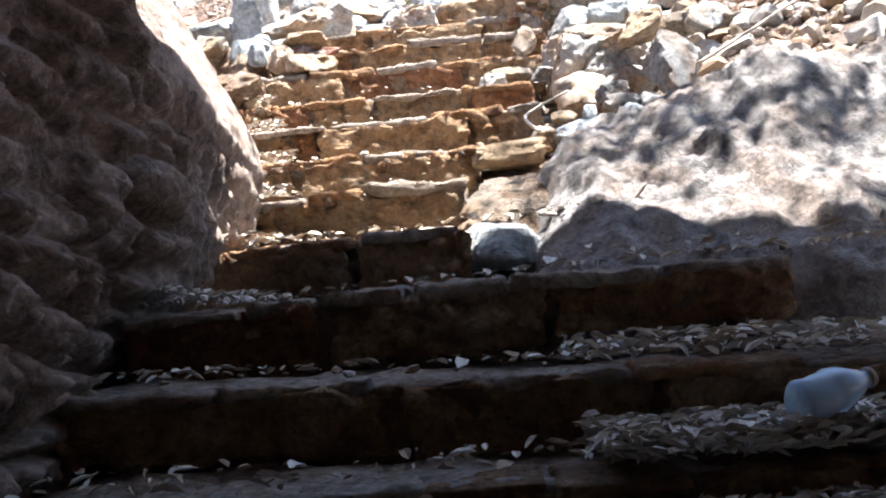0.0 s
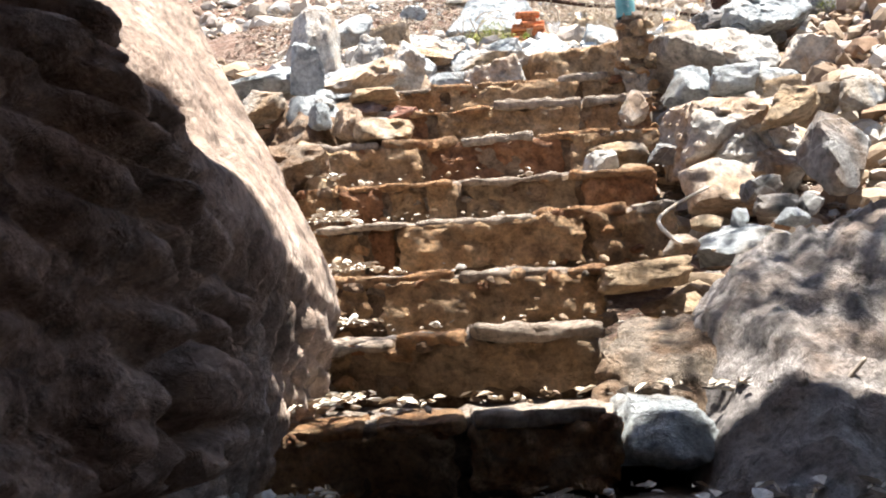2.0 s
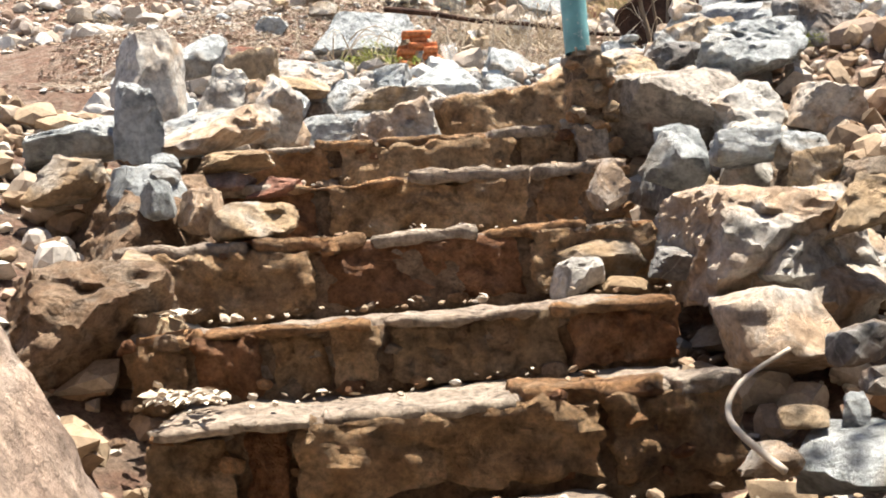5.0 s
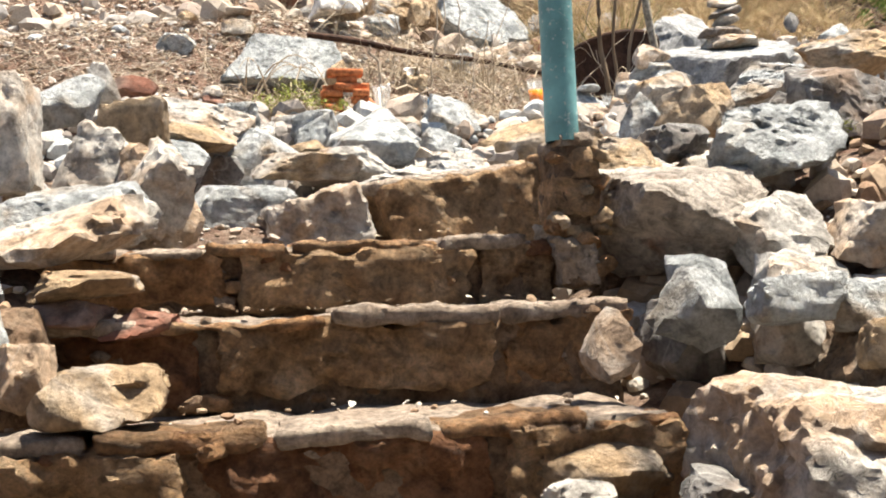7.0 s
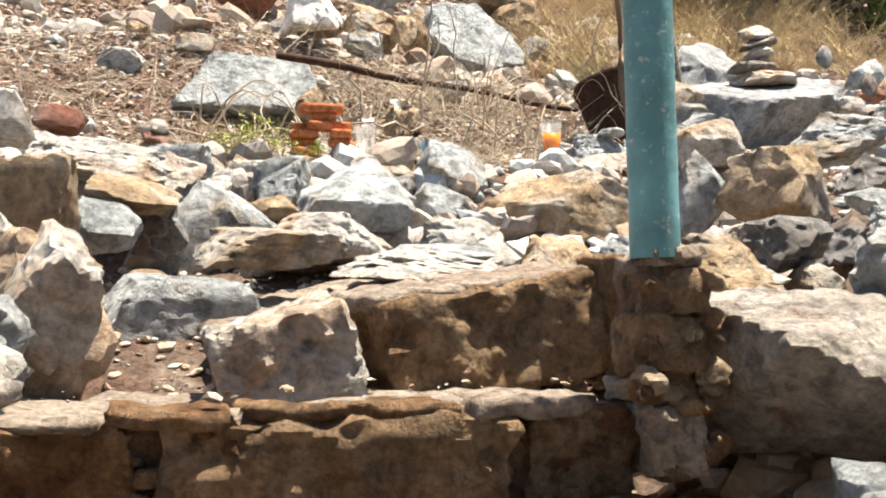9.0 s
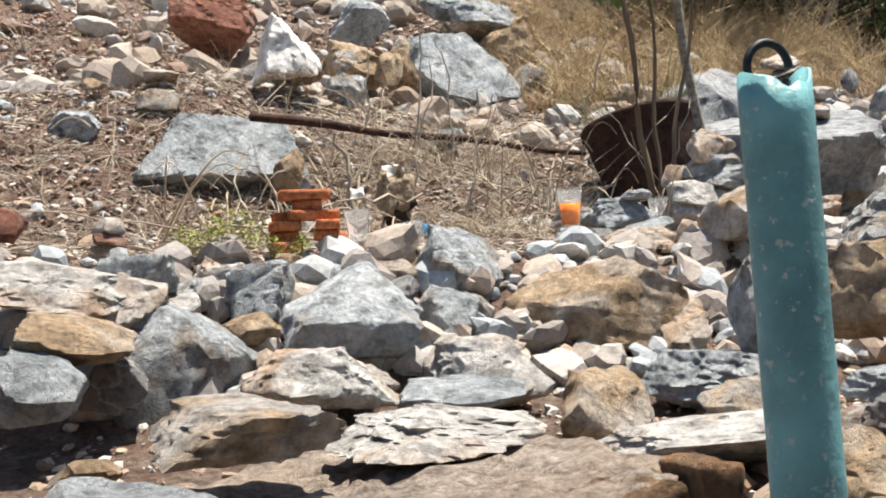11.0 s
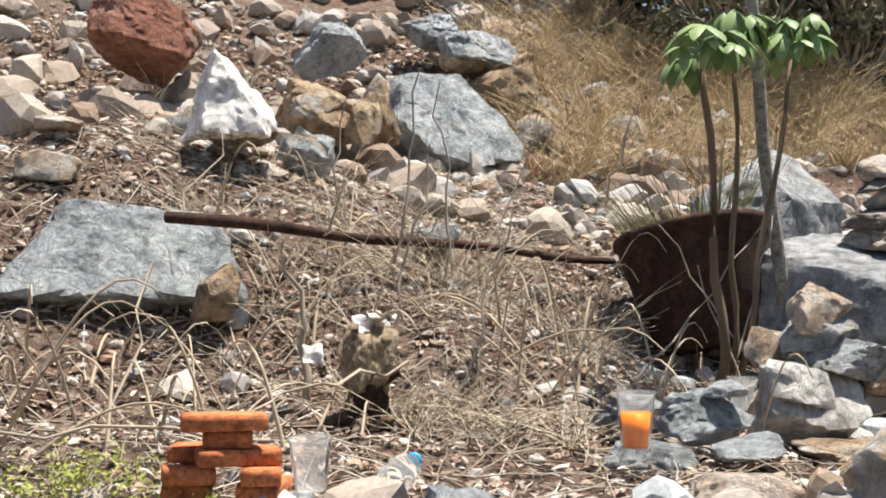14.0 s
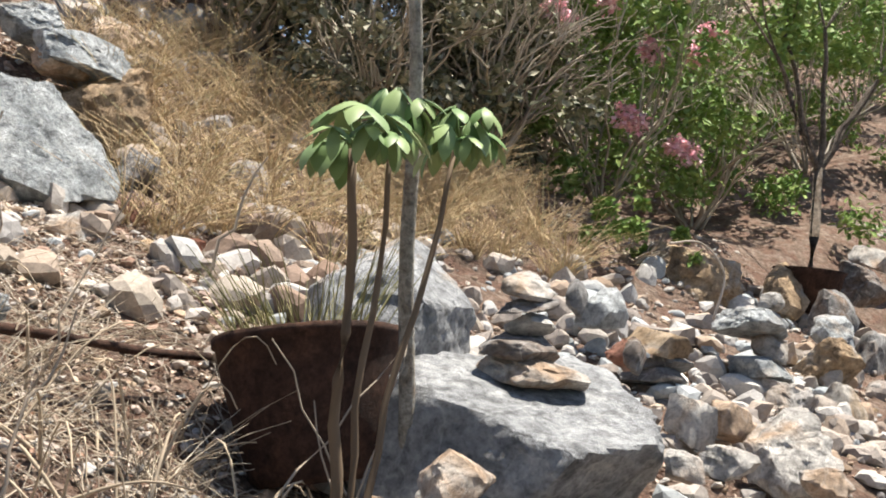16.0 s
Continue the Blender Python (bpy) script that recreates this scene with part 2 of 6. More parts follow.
def rock(x, y, z, w, d, h, material, label, seed, rz=0.0, rx=0.0, ry=0.0, level=4, group="loose rocks", name="rock"):
    """One loose stone with its middle at x, y, z."""
    ob = new(name, rock_mesh(material, seed, 5 if w > 0.42 else level))
    ob.matrix_world = pose(x, y, z, rx, ry, rz) @ Matrix.Diagonal((w * 0.5, d * 0.5, h * 0.5, 1))
    return tagged(ob, label, "rock", group)


def shaped_rock(x, y, z, w, d, h, material, label, seed, faces, rz=0.0, group="rocks on the hillside", facets=3, amount=0.045):
    """A large stone with its chief faces given, as (outward direction, distance from its middle)."""
    me = mesh_of("rock", unit_rock(seed, 5, facets, 1.0, amount, faces), material)
    me.set_sharp_from_angle(angle=radians(30))
    ob = new("rock", me)
    ob.matrix_world = pose(x, y, z, 0, 0, rz) @ Matrix.Diagonal((w * 0.5, d * 0.5, h * 0.5, 1))
    return tagged(ob, label, "rock", group)


# ---------------- ground ----------------
G_Y = [-12.0, -4.0, 0.0, 3.77, 6.38, 7.2, 8.2, 8.75, 8.9, 9.3, 9.9, 10.4, 12.8, 16.0, 25.0, 90.0]
G_Z = [-2.4, -1.9, -0.30, 1.33, 2.55, 2.98, 3.14, 3.50, 3.63, 3.68, 3.77, 4.02, 4.85, 6.9, 12.0, 40.0]


def swell(x, y, cx, cy, size, height):
    return height * math.exp(-((x - cx) ** 2 + (y - cy) ** 2) / (size * size))


def ground_z(x, y):
    z = float(np.interp(y, G_Y, G_Z))
    side = max(0.0, min(1.0, (7.6 - y) / 0.8)) * max(0.0, min(1.0, (y - 3.0) / 1.0))
    z += side * (0.38 * min(2.5, max(0.0, x - 0.62)) + 0.42 * min(2.5, max(0.0, -0.62 - x)))
    z += swell(x, y, 2.35, 10.6, 0.8, -0.28) + swell(x, y, 0.1, 11.7, 1.1, 0.36) + swell(x, y, -1.6, 11.0, 1.2, 0.25)
    z -= max(0.0, min(1.0, (x - 4.0) / 4.0)) * max(0.0, y - 13.8) * 0.5
    z += swell(x, y, 0.1, 10.25, 0.6, -0.10) + 0.36 * min(14.0, max(0.0, x - 8.5)) * max(0.0, min(1.0, (y - 12.0) / 3.0))
    z += swell(x, y, 22.0, 27.0, 9.0, 7.0)
    far = max(0.0, min(1.0, (y - 7.5) / 2.0))
    z += far * 0.05 * noise.fractal(Vector((x * 1.3, y * 1.3, 3.0)), 0.9, 2.0, 4)
    z += 0.012 * noise.fractal(Vector((x * 9, y * 9, 1.0)), 0.9, 2.0, 3)
    return z


def sheet(xs, ys):
    bm = bmesh.new()
    grid = [[bm.verts.new((x, y, ground_z(x, y))) for x in xs] for y in ys]
    for r0, r1 in zip(grid, grid[1:]):
        for k in range(len(xs) - 1):
            bm.faces.new((r0[k], r0[k + 1], r1[k + 1], r1[k]))
    return bm


def spaced(stops):
    """Numbers from stop to stop: (start, step), ..., (end, 0)."""
    out = []
    for (a, step), (b, _) in zip(stops, stops[1:]):
        n = max(1, round((b - a) / step))
        out += [a + (b - a) * i / n for i in range(n)]
    return out + [stops[-1][0]]


ground = part("ground", sheet(spaced([(-90, 12), (-8, 0.8), (-2.5, 0.07), (6, 0.4), (12, 12), (90, 0)]),
                              spaced([(-12, 1.0), (3, 0.3), (7, 0.06), (14, 0.25), (20, 4), (90, 0)])), SOIL)
tagged(ground, "dry stony reddish brown hillside soil with litter", "ground", kind="structure")


# ---------------- stone steps ----------------
def stone_step(y, z, x0, x1, cuts, seed, rise=0.185, depth=0.50, skew=0.0, label="brown hewn stone step with a dusty sandy tread", mats=None, tilt=0.0):
    """One step: stones side by side in its riser (cuts: where they meet), thin cap stones, and a dusty tread behind them."""
    rng = random.Random(seed)
    st = thing("stone_step", 0, y, z, label, "step", ry=tilt, group="flight of stone steps")
    core = part("core", rounded_block(x1 - x0 - 0.02, 0.22, rise + 0.03, seed + 7, 0.02, 0.04, 0.02), BANKMORTAR, st, "brown earthy mortar between the stones")
    core.matrix_local = pose((x0 + x1) / 2, 0.155 + skew * (x0 + x1) / 2, -0.045 - rise, 0, 0, math.degrees(math.atan(skew)))
    for k in range(14):
        chip = part("chip", rock_mesh(rng.choice((STEP, REDSTEP, BANKMORTAR)), rng.randrange(16), 3), None, st)
        size = rng.uniform(0.012, 0.034)
        cx = rng.choice([x0 + 0.06, x1 - 0.06] + list(cuts)) + rng.gauss(0, 0.05) if k % 2 else rng.uniform(x0, x1)
        chip.matrix_local = pose(cx, 0.035 + skew * cx, rng.choice((-0.03, -rise + 0.015, -rise * rng.random())), 0, 0, rng.uniform(0, 360)) @ Matrix.Diagonal((size * 1.3, size * 0.9, size * 0.7, 1))
    edges = [x0] + list(cuts) + [x1]
    for i, (a, b) in enumerate(zip(edges, edges[1:])):
        w = b - a - 0.012
        hgt = rise * rng.uniform(0.84, 1.0) - 0.012
        s = part("stone", rounded_block(w, 0.20, hgt, seed * 10 + i, 0.030, 0.014, 0.008), (mats or {}).get(i, rng.choice((STEP, TANSTEP, TANSTEP, TANSTEP, REDSTEP))), st)
        s.data.set_sharp_from_angle(angle=radians(30))
        s.matrix_local = pose((a + b) / 2, 0.10 + rng.uniform(0, 0.03) + skew * (a + b) / 2, -0.02 - hgt, 0, 0, rng.uniform(-1.5, 1.5) + math.degrees(math.atan(skew)))
    x = x0 + 0.02
    while x < x1 - 0.1:
        w = min(rng.uniform(0.16, 0.42), x1 - x)
        s = part("cap_stone", rounded_block(w - 0.005, rng.uniform(0.16, 0.24), rng.uniform(0.02, 0.05), seed * 10 + int(x * 50), 0.016, 0.022, 0.01), MORTAR if rng.random() < 0.5 else STEP, st)
        s.matrix_local = pose(x + w / 2, 0.105 + skew * x + rng.uniform(-0.012, 0.02), -0.035, 0, 0, rng.uniform(-4, 4))
        x += w
    t = part("tread", rounded_block(x1 - x0, depth, 0.16, seed + 3, 0.022, 0.045, 0.03), MORTAR, st, "sandy dusty tread with small stones")
    t.matrix_local = pose((x0 + x1) / 2, depth / 2 + 0.05, -0.165)
    return st


stone_step(-0.40, -0.06, -0.95, 1.10, (-0.2, 0.5), 31)
stone_step(0.05, 0.12, -0.95, 1.10, (-0.3, 0.4), 32)
stone_step(0.47, 0.30, -0.95, 1.10, (-0.1, 0.6), 33)
stone_step(0.88, 0.48, -0.95, 1.10, (-0.35, 0.3), 34)
stone_step(1.29, 0.66, -0.95, 1.15, (-0.2, 0.55), 35)
stone_step(1.70, 0.83, -0.90, 1.20, (-0.3, 0.35), 36)
stone_step(2.10, 0.965, -0.90, 1.25, (-0.25, 0.45), 37, tilt=1.5)
stone_step(2.51, 1.14, -0.88, 1.25, (-0.1, 0.5), 38, tilt=2.6)
stone_step(2.93, 1.345, -0.84, 0.95, (-0.3, 0.30), 39)
stone_step(3.36, 1.525, -0.72, 0.12, (-0.25,), 40)
stone_step(3.76, 1.705, -0.66, 0.125, (-0.52,), 41)
stone_step(4.17, 1.875, -0.66, 0.20, (-0.50,), 42)
stone_step(4.62, 2.075, -0.76, 0.50, (-0.56, -0.46, 0.19), 43, 0.20)
stone_step(5.02, 2.255, -0.86, 0.50, (-0.70, -0.52, -0.37, -0.24, 0.20), 44)
stone_step(5.50, 2.475, -0.98, 0.60, (-0.39, 0.21), 45, 0.21)
stone_step(5.97, 2.690, -0.90, 0.66, (-0.36, 0.32), 46, 0.21)
stone_step(6.38, 2.880, -0.80, 0.60, (-0.30, 0.36), 47, 0.19)


def top_step():
    """The topmost step: one long worn riser stone that rises to one side, with a dusty pale top and an upright slab at its end."""
    st = thing("stone_step", 0.34, 6.74, 2.84, "long brown riser stone with a pale dusty worn top", "step", 14, 0, -7, "flight of stone steps")
    face = part("stone", rounded_block(0.57, 0.30, 0.26, 481, 0.022, 0.016, 0.02), TANSTEP, st)
    grey = part("stone", rounded_block(0.29, 0.34, 0.28, 483, 0.026, 0.014, 0.015), PALE, st, "pale grey broken end stone")
    grey.matrix_local = pose(-0.31, 0.16, -0.02, 0, -9, -12)
    grey.data.set_sharp_from_angle(angle=radians(30))
    face.data.set_sharp_from_angle(angle=radians(32))
    face.location = (0.11, 0.15, 0.0)
    for k, (x, w, h) in enumerate(((-0.06, 0.24, 0.045), (0.22, 0.34, 0.045))):
        lip = part("cap_stone", rounded_block(w, 0.26, h, 490 + k, 0.014, 0.016, 0.012), MORTAR, st)
        lip.matrix_local = pose(x, 0.17, 0.225, 4, 0, 3 - 5 * k)
    back = part("tread", rounded_block(1.0, 0.9, 0.2, 485, 0.03, 0.04, 0.03), MORTAR, st, "pale dusty stony tread")
    back.matrix_local = pose(0.08, 0.72, 0.05, 3, 0, 0)
    slab = part("end_slab", rounded_block(0.075, 0.14, 0.31, 487, 0.014, 0.014, 0.008), STEP, st, "upright brown slab at the end")
    slab.matrix_local = pose(0.40, 0.03, -0.02, 0, 4, 5)


top_step()


# ---------------- cave and boulders ----------------
def domes(p, q, z, hard=1.0):
    """Rounded lumps with narrow creases between them, 0 in the creases and 1 on top."""
    near = noise.voronoi(Vector((p, q, z)))[0]
    return 1 - (1 - min(1.0, hard * (near[1] - near[0]))) ** 2.4


def flowstone_wall():
    """The lumpy wall beside the lower steps: an overhanging belly of hanging folds under a smooth sandy shoulder."""
    bm = bmesh.new()
    ys = spaced([(-1.5, 0.06), (1.4, 0.02), (2.0, 0.010), (4.15, 0)])
    nu, nv = len(ys) - 1, 210
    rows = []
    for j in range(nv + 1):
        row = []
        for i in range(nu + 1):
            y = ys[i]
            base = float(np.interp(y, [-1.5, 0, 3.77, 4.1], [-1.0, -0.4, 1.30, 1.48]))
            z = base + (j / nv) * 2.1
            foot = float(np.interp(y, [-1.5, 1.0, 2.4, 2.9, 3.3, 3.6, 4.05], [-0.98, -0.92, -0.88, -0.84, -0.72, -0.62, -0.62]))
            belly = float(np.interp(y, [-1.5, 1.0, 2.0, 2.6, 3.0, 3.36, 3.7, 4.1], [0.3, 1.3, 1.85, 1.96, 1.96, 1.87, 1.78, 1.76]))
            out = float(np.interp(y, [-1.5, 1.0, 2.0, 2.6, 3.1, 3.7, 4.1], [-0.90, -0.86, -0.74, -0.66, -0.60, -0.545, -0.56]))
            if z < belly:
                k = max(0.0, min(1.0, (z - base - 0.05) / max(0.05, belly - base - 0.05)))
                x = foot + (out - foot) * (k * k * (3 - 2 * k)) - 0.05 * math.sin(math.pi * k) * min(1.0, (belly - base) / 0.6)
            else:
                x = out - float(np.interp(z - belly, [0.0, 0.08, 0.2, 0.4, 0.6, 0.9, 1.5], [0.0, 0.012, 0.055, 0.15, 0.25, 0.38, 0.66]) * float(np.interp(y, [2.3, 2.5, 2.75, 3.2, 3.7], [1.0, 1.3, 2.3, 1.6, 1.0])))
            x -= 1.9 * max(0.0, y - 3.74) ** 1.6
            h = z - belly
            warp = noise.noise(Vector((y * 2.0, z * 2.0, 8.0)))
            warp2 = noise.noise(Vector((y * 5.0, z * 5.0, 18.0)))
            along, across = 0.94 * y - 0.34 * z, 0.34 * y + 0.94 * z
            folds = noise.noise(Vector((along * 1.3, across * 2.6, 5.0)))
            lumps = domes(along * 2.9 + 0.9 * warp, across * 9.5 + 1.0 * warp + 0.4 * warp2, 2.0, 1.4)
            beads = domes(along * 8.0 + 0.6 * warp2, across * 21.0 + 0.8 * warp2, 4.0, 1.3)
            calm = max(0.0, min(1.0, (h + 0.16) / 0.16)) * max(0.0, min(1.0, (y - 2.55) / 0.35))
            toe = max(0.0, min(1.0, (y - 3.02) / 0.2)) * max(0.0, min(1.0, (belly - z) / 0.10))
            reeds = abs(math.sin(y * 44.0 + 2.5 * warp + 1.5 * z))
            drapes = max(0.0, min(1.0, (h - 0.12) / 0.2)) * max(0.0, min(1.0, (2.6 - y) / 0.25))
            x += 0.09 * folds * (1 - 0.85 * calm)
            x += (1 - calm) * (1 - 0.75 * toe) * (0.14 * lumps * (0.75 + 0.7 * warp) + 0.035 * beads * (0.8 + warp2) - 0.09)
            x += toe * 0.045 * (reeds - 0.5)
            x += drapes * 0.16 * (domes(y * 5.5 + 0.6 * warp, z * 1.6 + 0.5 * warp2, 7.0, 1.3) - 0.3)
            x += 0.06 * math.exp(-((y - 3.22) / 0.16) ** 2 - ((z - 2.36) / 0.11) ** 2) - 0.12 * math.exp(-((y - 3.05) / 0.11) ** 2 - ((z - 2.17) / 0.07) ** 2)
            x -= 0.04 * math.exp(-((y - 3.38) / 0.07) ** 2 - ((z - 2.24) / 0.05) ** 2) + 0.03 * math.exp(-((y - 3.25) / 0.07) ** 2 - ((z - 2.13) / 0.05) ** 2)
            p = Vector((x, y, z))
            fade = max(0.0, min(1.0, (3.86 - y) / 0.15))
            x += (0.012 - 0.005 * calm) * noise.fractal(p * 15.0, 0.7, 2.0, 5) * (0.4 + 0.6 * fade) - 0.004 * calm * fade * domes(y * 24, z * 24, 3.0, 1.5)
            row.append(bm.verts.new((x, y, z)))
        rows.append(row)
    for r0, r1 in zip(rows, rows[1:]):
        for k in range(nu):
            bm.faces.new((r0[k], r0[k + 1], r1[k + 1], r1[k]))
    back = [bm.verts.new((v.co.x - 1.6, v.co.y + (0.0 if i < nu else 0.0), v.co.z - 0.1)) for i, v in enumerate(rows[-1])]
    for k in range(nu):
        bm.faces.new((rows[-1][k], rows[-1][k + 1], back[k + 1], back[k]))
    endv = [r[-1] for r in rows] + [back[-1]]
    low = [bm.verts.new((v.co.x - 1.2, v.co.y + 0.15, v.co.z - 0.1)) for v in endv]
    for k in range(len(endv) - 1):
        bm.faces.new((endv[k], low[k], low[k + 1], endv[k + 1]))
    return bm


wall = part("cave_wall", flowstone_wall(), FLOW)
tagged(wall, "lumpy brown flowstone cave wall beside the steps", "cave wall", kind="structure")


def smooth_boulder():
    """A low broad boulder with a sloping worn face towards the steps."""
    bm = bmesh.new()
    nu, nv = 150, 90
    grid = []
    for j in range(nv + 1):
        row = []
        for i in range(nu + 1):
            u, v = i / nu, j / nv
            x = 0.27 + 2.3 * u + 0.05 * noise.noise(Vector((v * 4, 0.3, 1.0)))
            y = 3.02 + 1.35 * v + 0.22 * (u - 0.3) + 0.07 * noise.noise(Vector((u * 6, 2.3, 4.0)))
            rise = float(np.interp(v, [0.0, 0.07, 0.2, 0.5, 0.68, 0.85, 1.0], [-0.10, 0.0, 0.09, 0.29, 0.40, 0.40, 0.26]))
            z = 1.40 + rise + 0.27 * min(1.0, u * 2.3) * min(1.0, v * 1.7)
            z -= 0.42 * (max(0.0, 0.14 - u) / 0.14) ** 2 * (0.3 + 0.7 * v) + 0.5 * max(0.0, u - 0.9) / 0.1
            p = Vector((x, y, z))
            z += 0.05 * noise.fractal(p * 1.6, 0.9, 2.0, 3) + 0.035 * noise.fractal(p * 8.0, 0.7, 2.0, 6) - chipped(p, Vector((1, 2, 3)), 3.0, 0.04) - chipped(p, Vector((4, 2, 3)), 11.0, 0.012)
            row.append(bm.verts.new((x, y, z)))
        grid.append(row)
    for r0, r1 in zip(grid, grid[1:]):
        for k in range(nu):
            bm.faces.new((r0[k], r0[k + 1], r1[k + 1], r1[k]))
    rim = grid[0] + [r[-1] for r in grid[1:]] + grid[-1][-2::-1] + [r[0] for r in grid[-2:0:-1]]
    low = [bm.verts.new((v.co.x, v.co.y, 0.85)) for v in rim]
    for k in range(len(rim)):
        m = (k + 1) % len(rim)
        bm.faces.new((rim[m], rim[k], low[k], low[m]))
    bm.faces.new(low)
    return bm


sb = part("boulder", smooth_boulder(), SMOOTH)
tagged(sb, "large low grey brown boulder with a worn sloping face", "boulder")


def cave_shell():
    """Roof and back of the cave over the lower steps, thick, out of view; its ragged lip is shaped to set the shade
    edge.
    """
    bm = bmesh.new()
    nu, nv = 60, 60
    rings = []
    for j in range(nv + 1):
        y = -7.0 + 11.35 * j / nv
        row = []
        for i in range(nu + 1):
            a = math.pi * i / nu
            floor = float(np.interp(y, G_Y, G_Z))
            lip = 0.22 * noise.noise(Vector((a * 2.3, 1.0, 4.0))) * max(0.0, (y - 2.5) / 1.8)
            rad = Vector((0.45 - 2.25 * math.cos(a), y - 0.22 * max(0.0, min(1.0, y / 3.0)) + lip + (float(np.interp(a, [0.0, 1.3, 1.40, 1.48, 1.54, 1.66, 1.85, 2.1, 2.42, 2.62, 3.14], [-1.5, -1.4, -1.3, -1.0, -0.65, -0.4, -0.62, -0.65, -0.8, -1.5, -1.7])) * max(0.0, min(1.0, (y - 1.5) / 1.5))), floor - 0.3 + (4.0 + 0.35 * max(0.0, min(1.0, (y - 0.5) / 2.0))) * math.sin(a) ** 0.7))
            rad += Vector((0, 0, 0.25)) * noise.fractal(rad * 1.2, 0.9, 2.0, 4)
            if y > 2.2:
                keep = min(1.0, (y - 2.2) / 0.6)
                rad.z = max(rad.z, rad.z + keep * 0.2)
            row.append(bm.verts.new(rad))
        rings.append(row)
    for r0, r1 in zip(rings, rings[1:]):
        for k in range(nu):
            bm.faces.new((r0[k], r0[k + 1], r1[k + 1], r1[k]))
    bm.faces.new(rings[0])
    bmesh.ops.solidify(bm, geom=bm.faces[:], thickness=-0.45)
    return bm


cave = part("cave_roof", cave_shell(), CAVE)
tagged(cave, "unseen dark overhanging rock roof that shades the lower steps", "cave roof", kind="structure")


# ---------------- rocks of the banks, the rubble wall and the terrace ----------------
rock(-1.17, 6.27, 2.91, 0.43, 0.37, 0.16, GREY, 'flat broken blue grey limestone rock', 8, -12, -1, -5, 4, group="rocks of the stair bank")
rock(-0.77, 6.66, 2.98, 0.42, 0.36, 0.19, GREY, 'flat broken blue grey limestone rock', 7, -21, 8, 1, 4, group="rocks of the stair bank")
rock(-1.14, 5.89, 2.73, 0.25, 0.21, 0.17, OCHRE, 'brown ochre stained broken rock', 22, -12, 3, 0, 4, group="rocks of the stair bank")
rock(-0.89, 5.84, 2.68, 0.24, 0.20, 0.16, GREY, 'broken blue grey limestone rock', 3, 14, 15, -3, 3, group="rocks of the stair bank")
rock(-0.56, 5.64, 2.55, 0.28, 0.24, 0.13, OCHRE, 'flat brown ochre stained broken rock', 39, 14, -1, 4, 4, group="rocks of the stair bank")
rock(-0.83, 5.22, 2.39, 0.16, 0.13, 0.13, OCHRE, 'brown ochre stained broken rock', 47, -9, 15, 4, 3, group="rocks of the stair bank")
rock(-0.77, 5.12, 2.25, 0.12, 0.10, 0.11, OCHRE, 'brown ochre stained broken rock', 64, -18, 10, 1, 3, group="rocks of the stair bank")
rock(1.00, 5.04, 2.44, 0.23, 0.20, 0.16, OCHRE, 'brown ochre stained broken rock', 70, -11, 3, -3, 4, group="rocks of the stair bank")
rock(1.34, 5.29, 2.51, 0.23, 0.20, 0.14, GREY, 'flat broken blue grey limestone rock', 39, 15, 5, -6, 4, group="rocks of the stair bank")
rock(1.12, 4.86, 2.23, 0.32, 0.35, 0.31, DARKROCK, 'dark grey broken rock', 76, 15, 5, 0, 4, group="rocks of the stair bank")
rock(0.87, 5.38, 2.36, 0.61, 0.74, 0.31, PALE, 'pale dusty limestone rock with rough faces', 33, -9, 2, -1, 4, group="rocks of the stair bank")
rock(0.72, 5.01, 2.13, 0.30, 0.36, 0.25, PALE, 'pale dusty limestone rock with rough faces', 80, 14, -1, -5, 4, group="rocks of the stair bank")
rock(0.80, 4.77, 2.11, 0.15, 0.13, 0.11, DARKROCK, 'dark grey broken rock', 89, 22, 10, 0, 3, group="rocks of the stair bank")
rock(0.81, 4.62, 2.04, 0.15, 0.13, 0.08, DARKROCK, 'flat dark grey broken rock', 25, -7, 2, 6, 3, group="rocks of the stair bank")
rock(0.66, 4.51, 2.00, 0.07, 0.06, 0.07, GREY, 'broken blue grey limestone rock', 55, 6, 1, -1, 3, group="rocks of the stair bank")
rock(0.93, 4.62, 2.04, 0.11, 0.09, 0.08, DARKROCK, 'flat dark grey broken rock', 12, 11, 7, -2, 3, group="rocks of the stair bank")
rock(0.83, 4.52, 1.99, 0.11, 0.09, 0.07, GREY, 'broken blue grey limestone rock', 74, 15, 3, 2, 3, group="rocks of the stair bank")
rock(0.46, 4.47, 1.92, 0.12, 0.10, 0.08, PALE, 'flat pale dusty limestone rock with rough faces', 58, 5, -1, -3, 3, group="rocks of the stair bank")
rock(0.65, 4.44, 1.91, 0.29, 0.25, 0.12, GREY, 'flat broken blue grey limestone rock', 36, -21, 8, -2, 4, group="rocks of the stair bank")
rock(0.64, 4.27, 1.84, 0.14, 0.12, 0.07, DARKROCK, 'flat dark grey broken rock', 19, 10, 0, 6, 3, group="rocks of the stair bank")
rock(0.30, 4.26, 1.83, 0.31, 0.22, 0.11, OCHRE, 'flat brown ochre stained broken rock', 9, 12, 4, -1, 4, group="rocks of the stair bank")
rock(0.56, 4.52, 1.99, 0.11, 0.10, 0.06, OCHRE, 'flat brown ochre stained broken rock', 48, -9, -1, -4, 3, group="rocks of the stair bank")
rock(1.16, 4.93, 2.05, 0.19, 0.16, 0.10, DARKROCK, 'dark grey broken rock', 46, 4, 8, -4, 3, group="rocks of the stair bank")
rock(0.78, 5.23, 2.29, 0.18, 0.15, 0.08, GREY, 'broken blue grey limestone rock', 46, -20, 12, -4, 3, group="rocks of the stair bank")
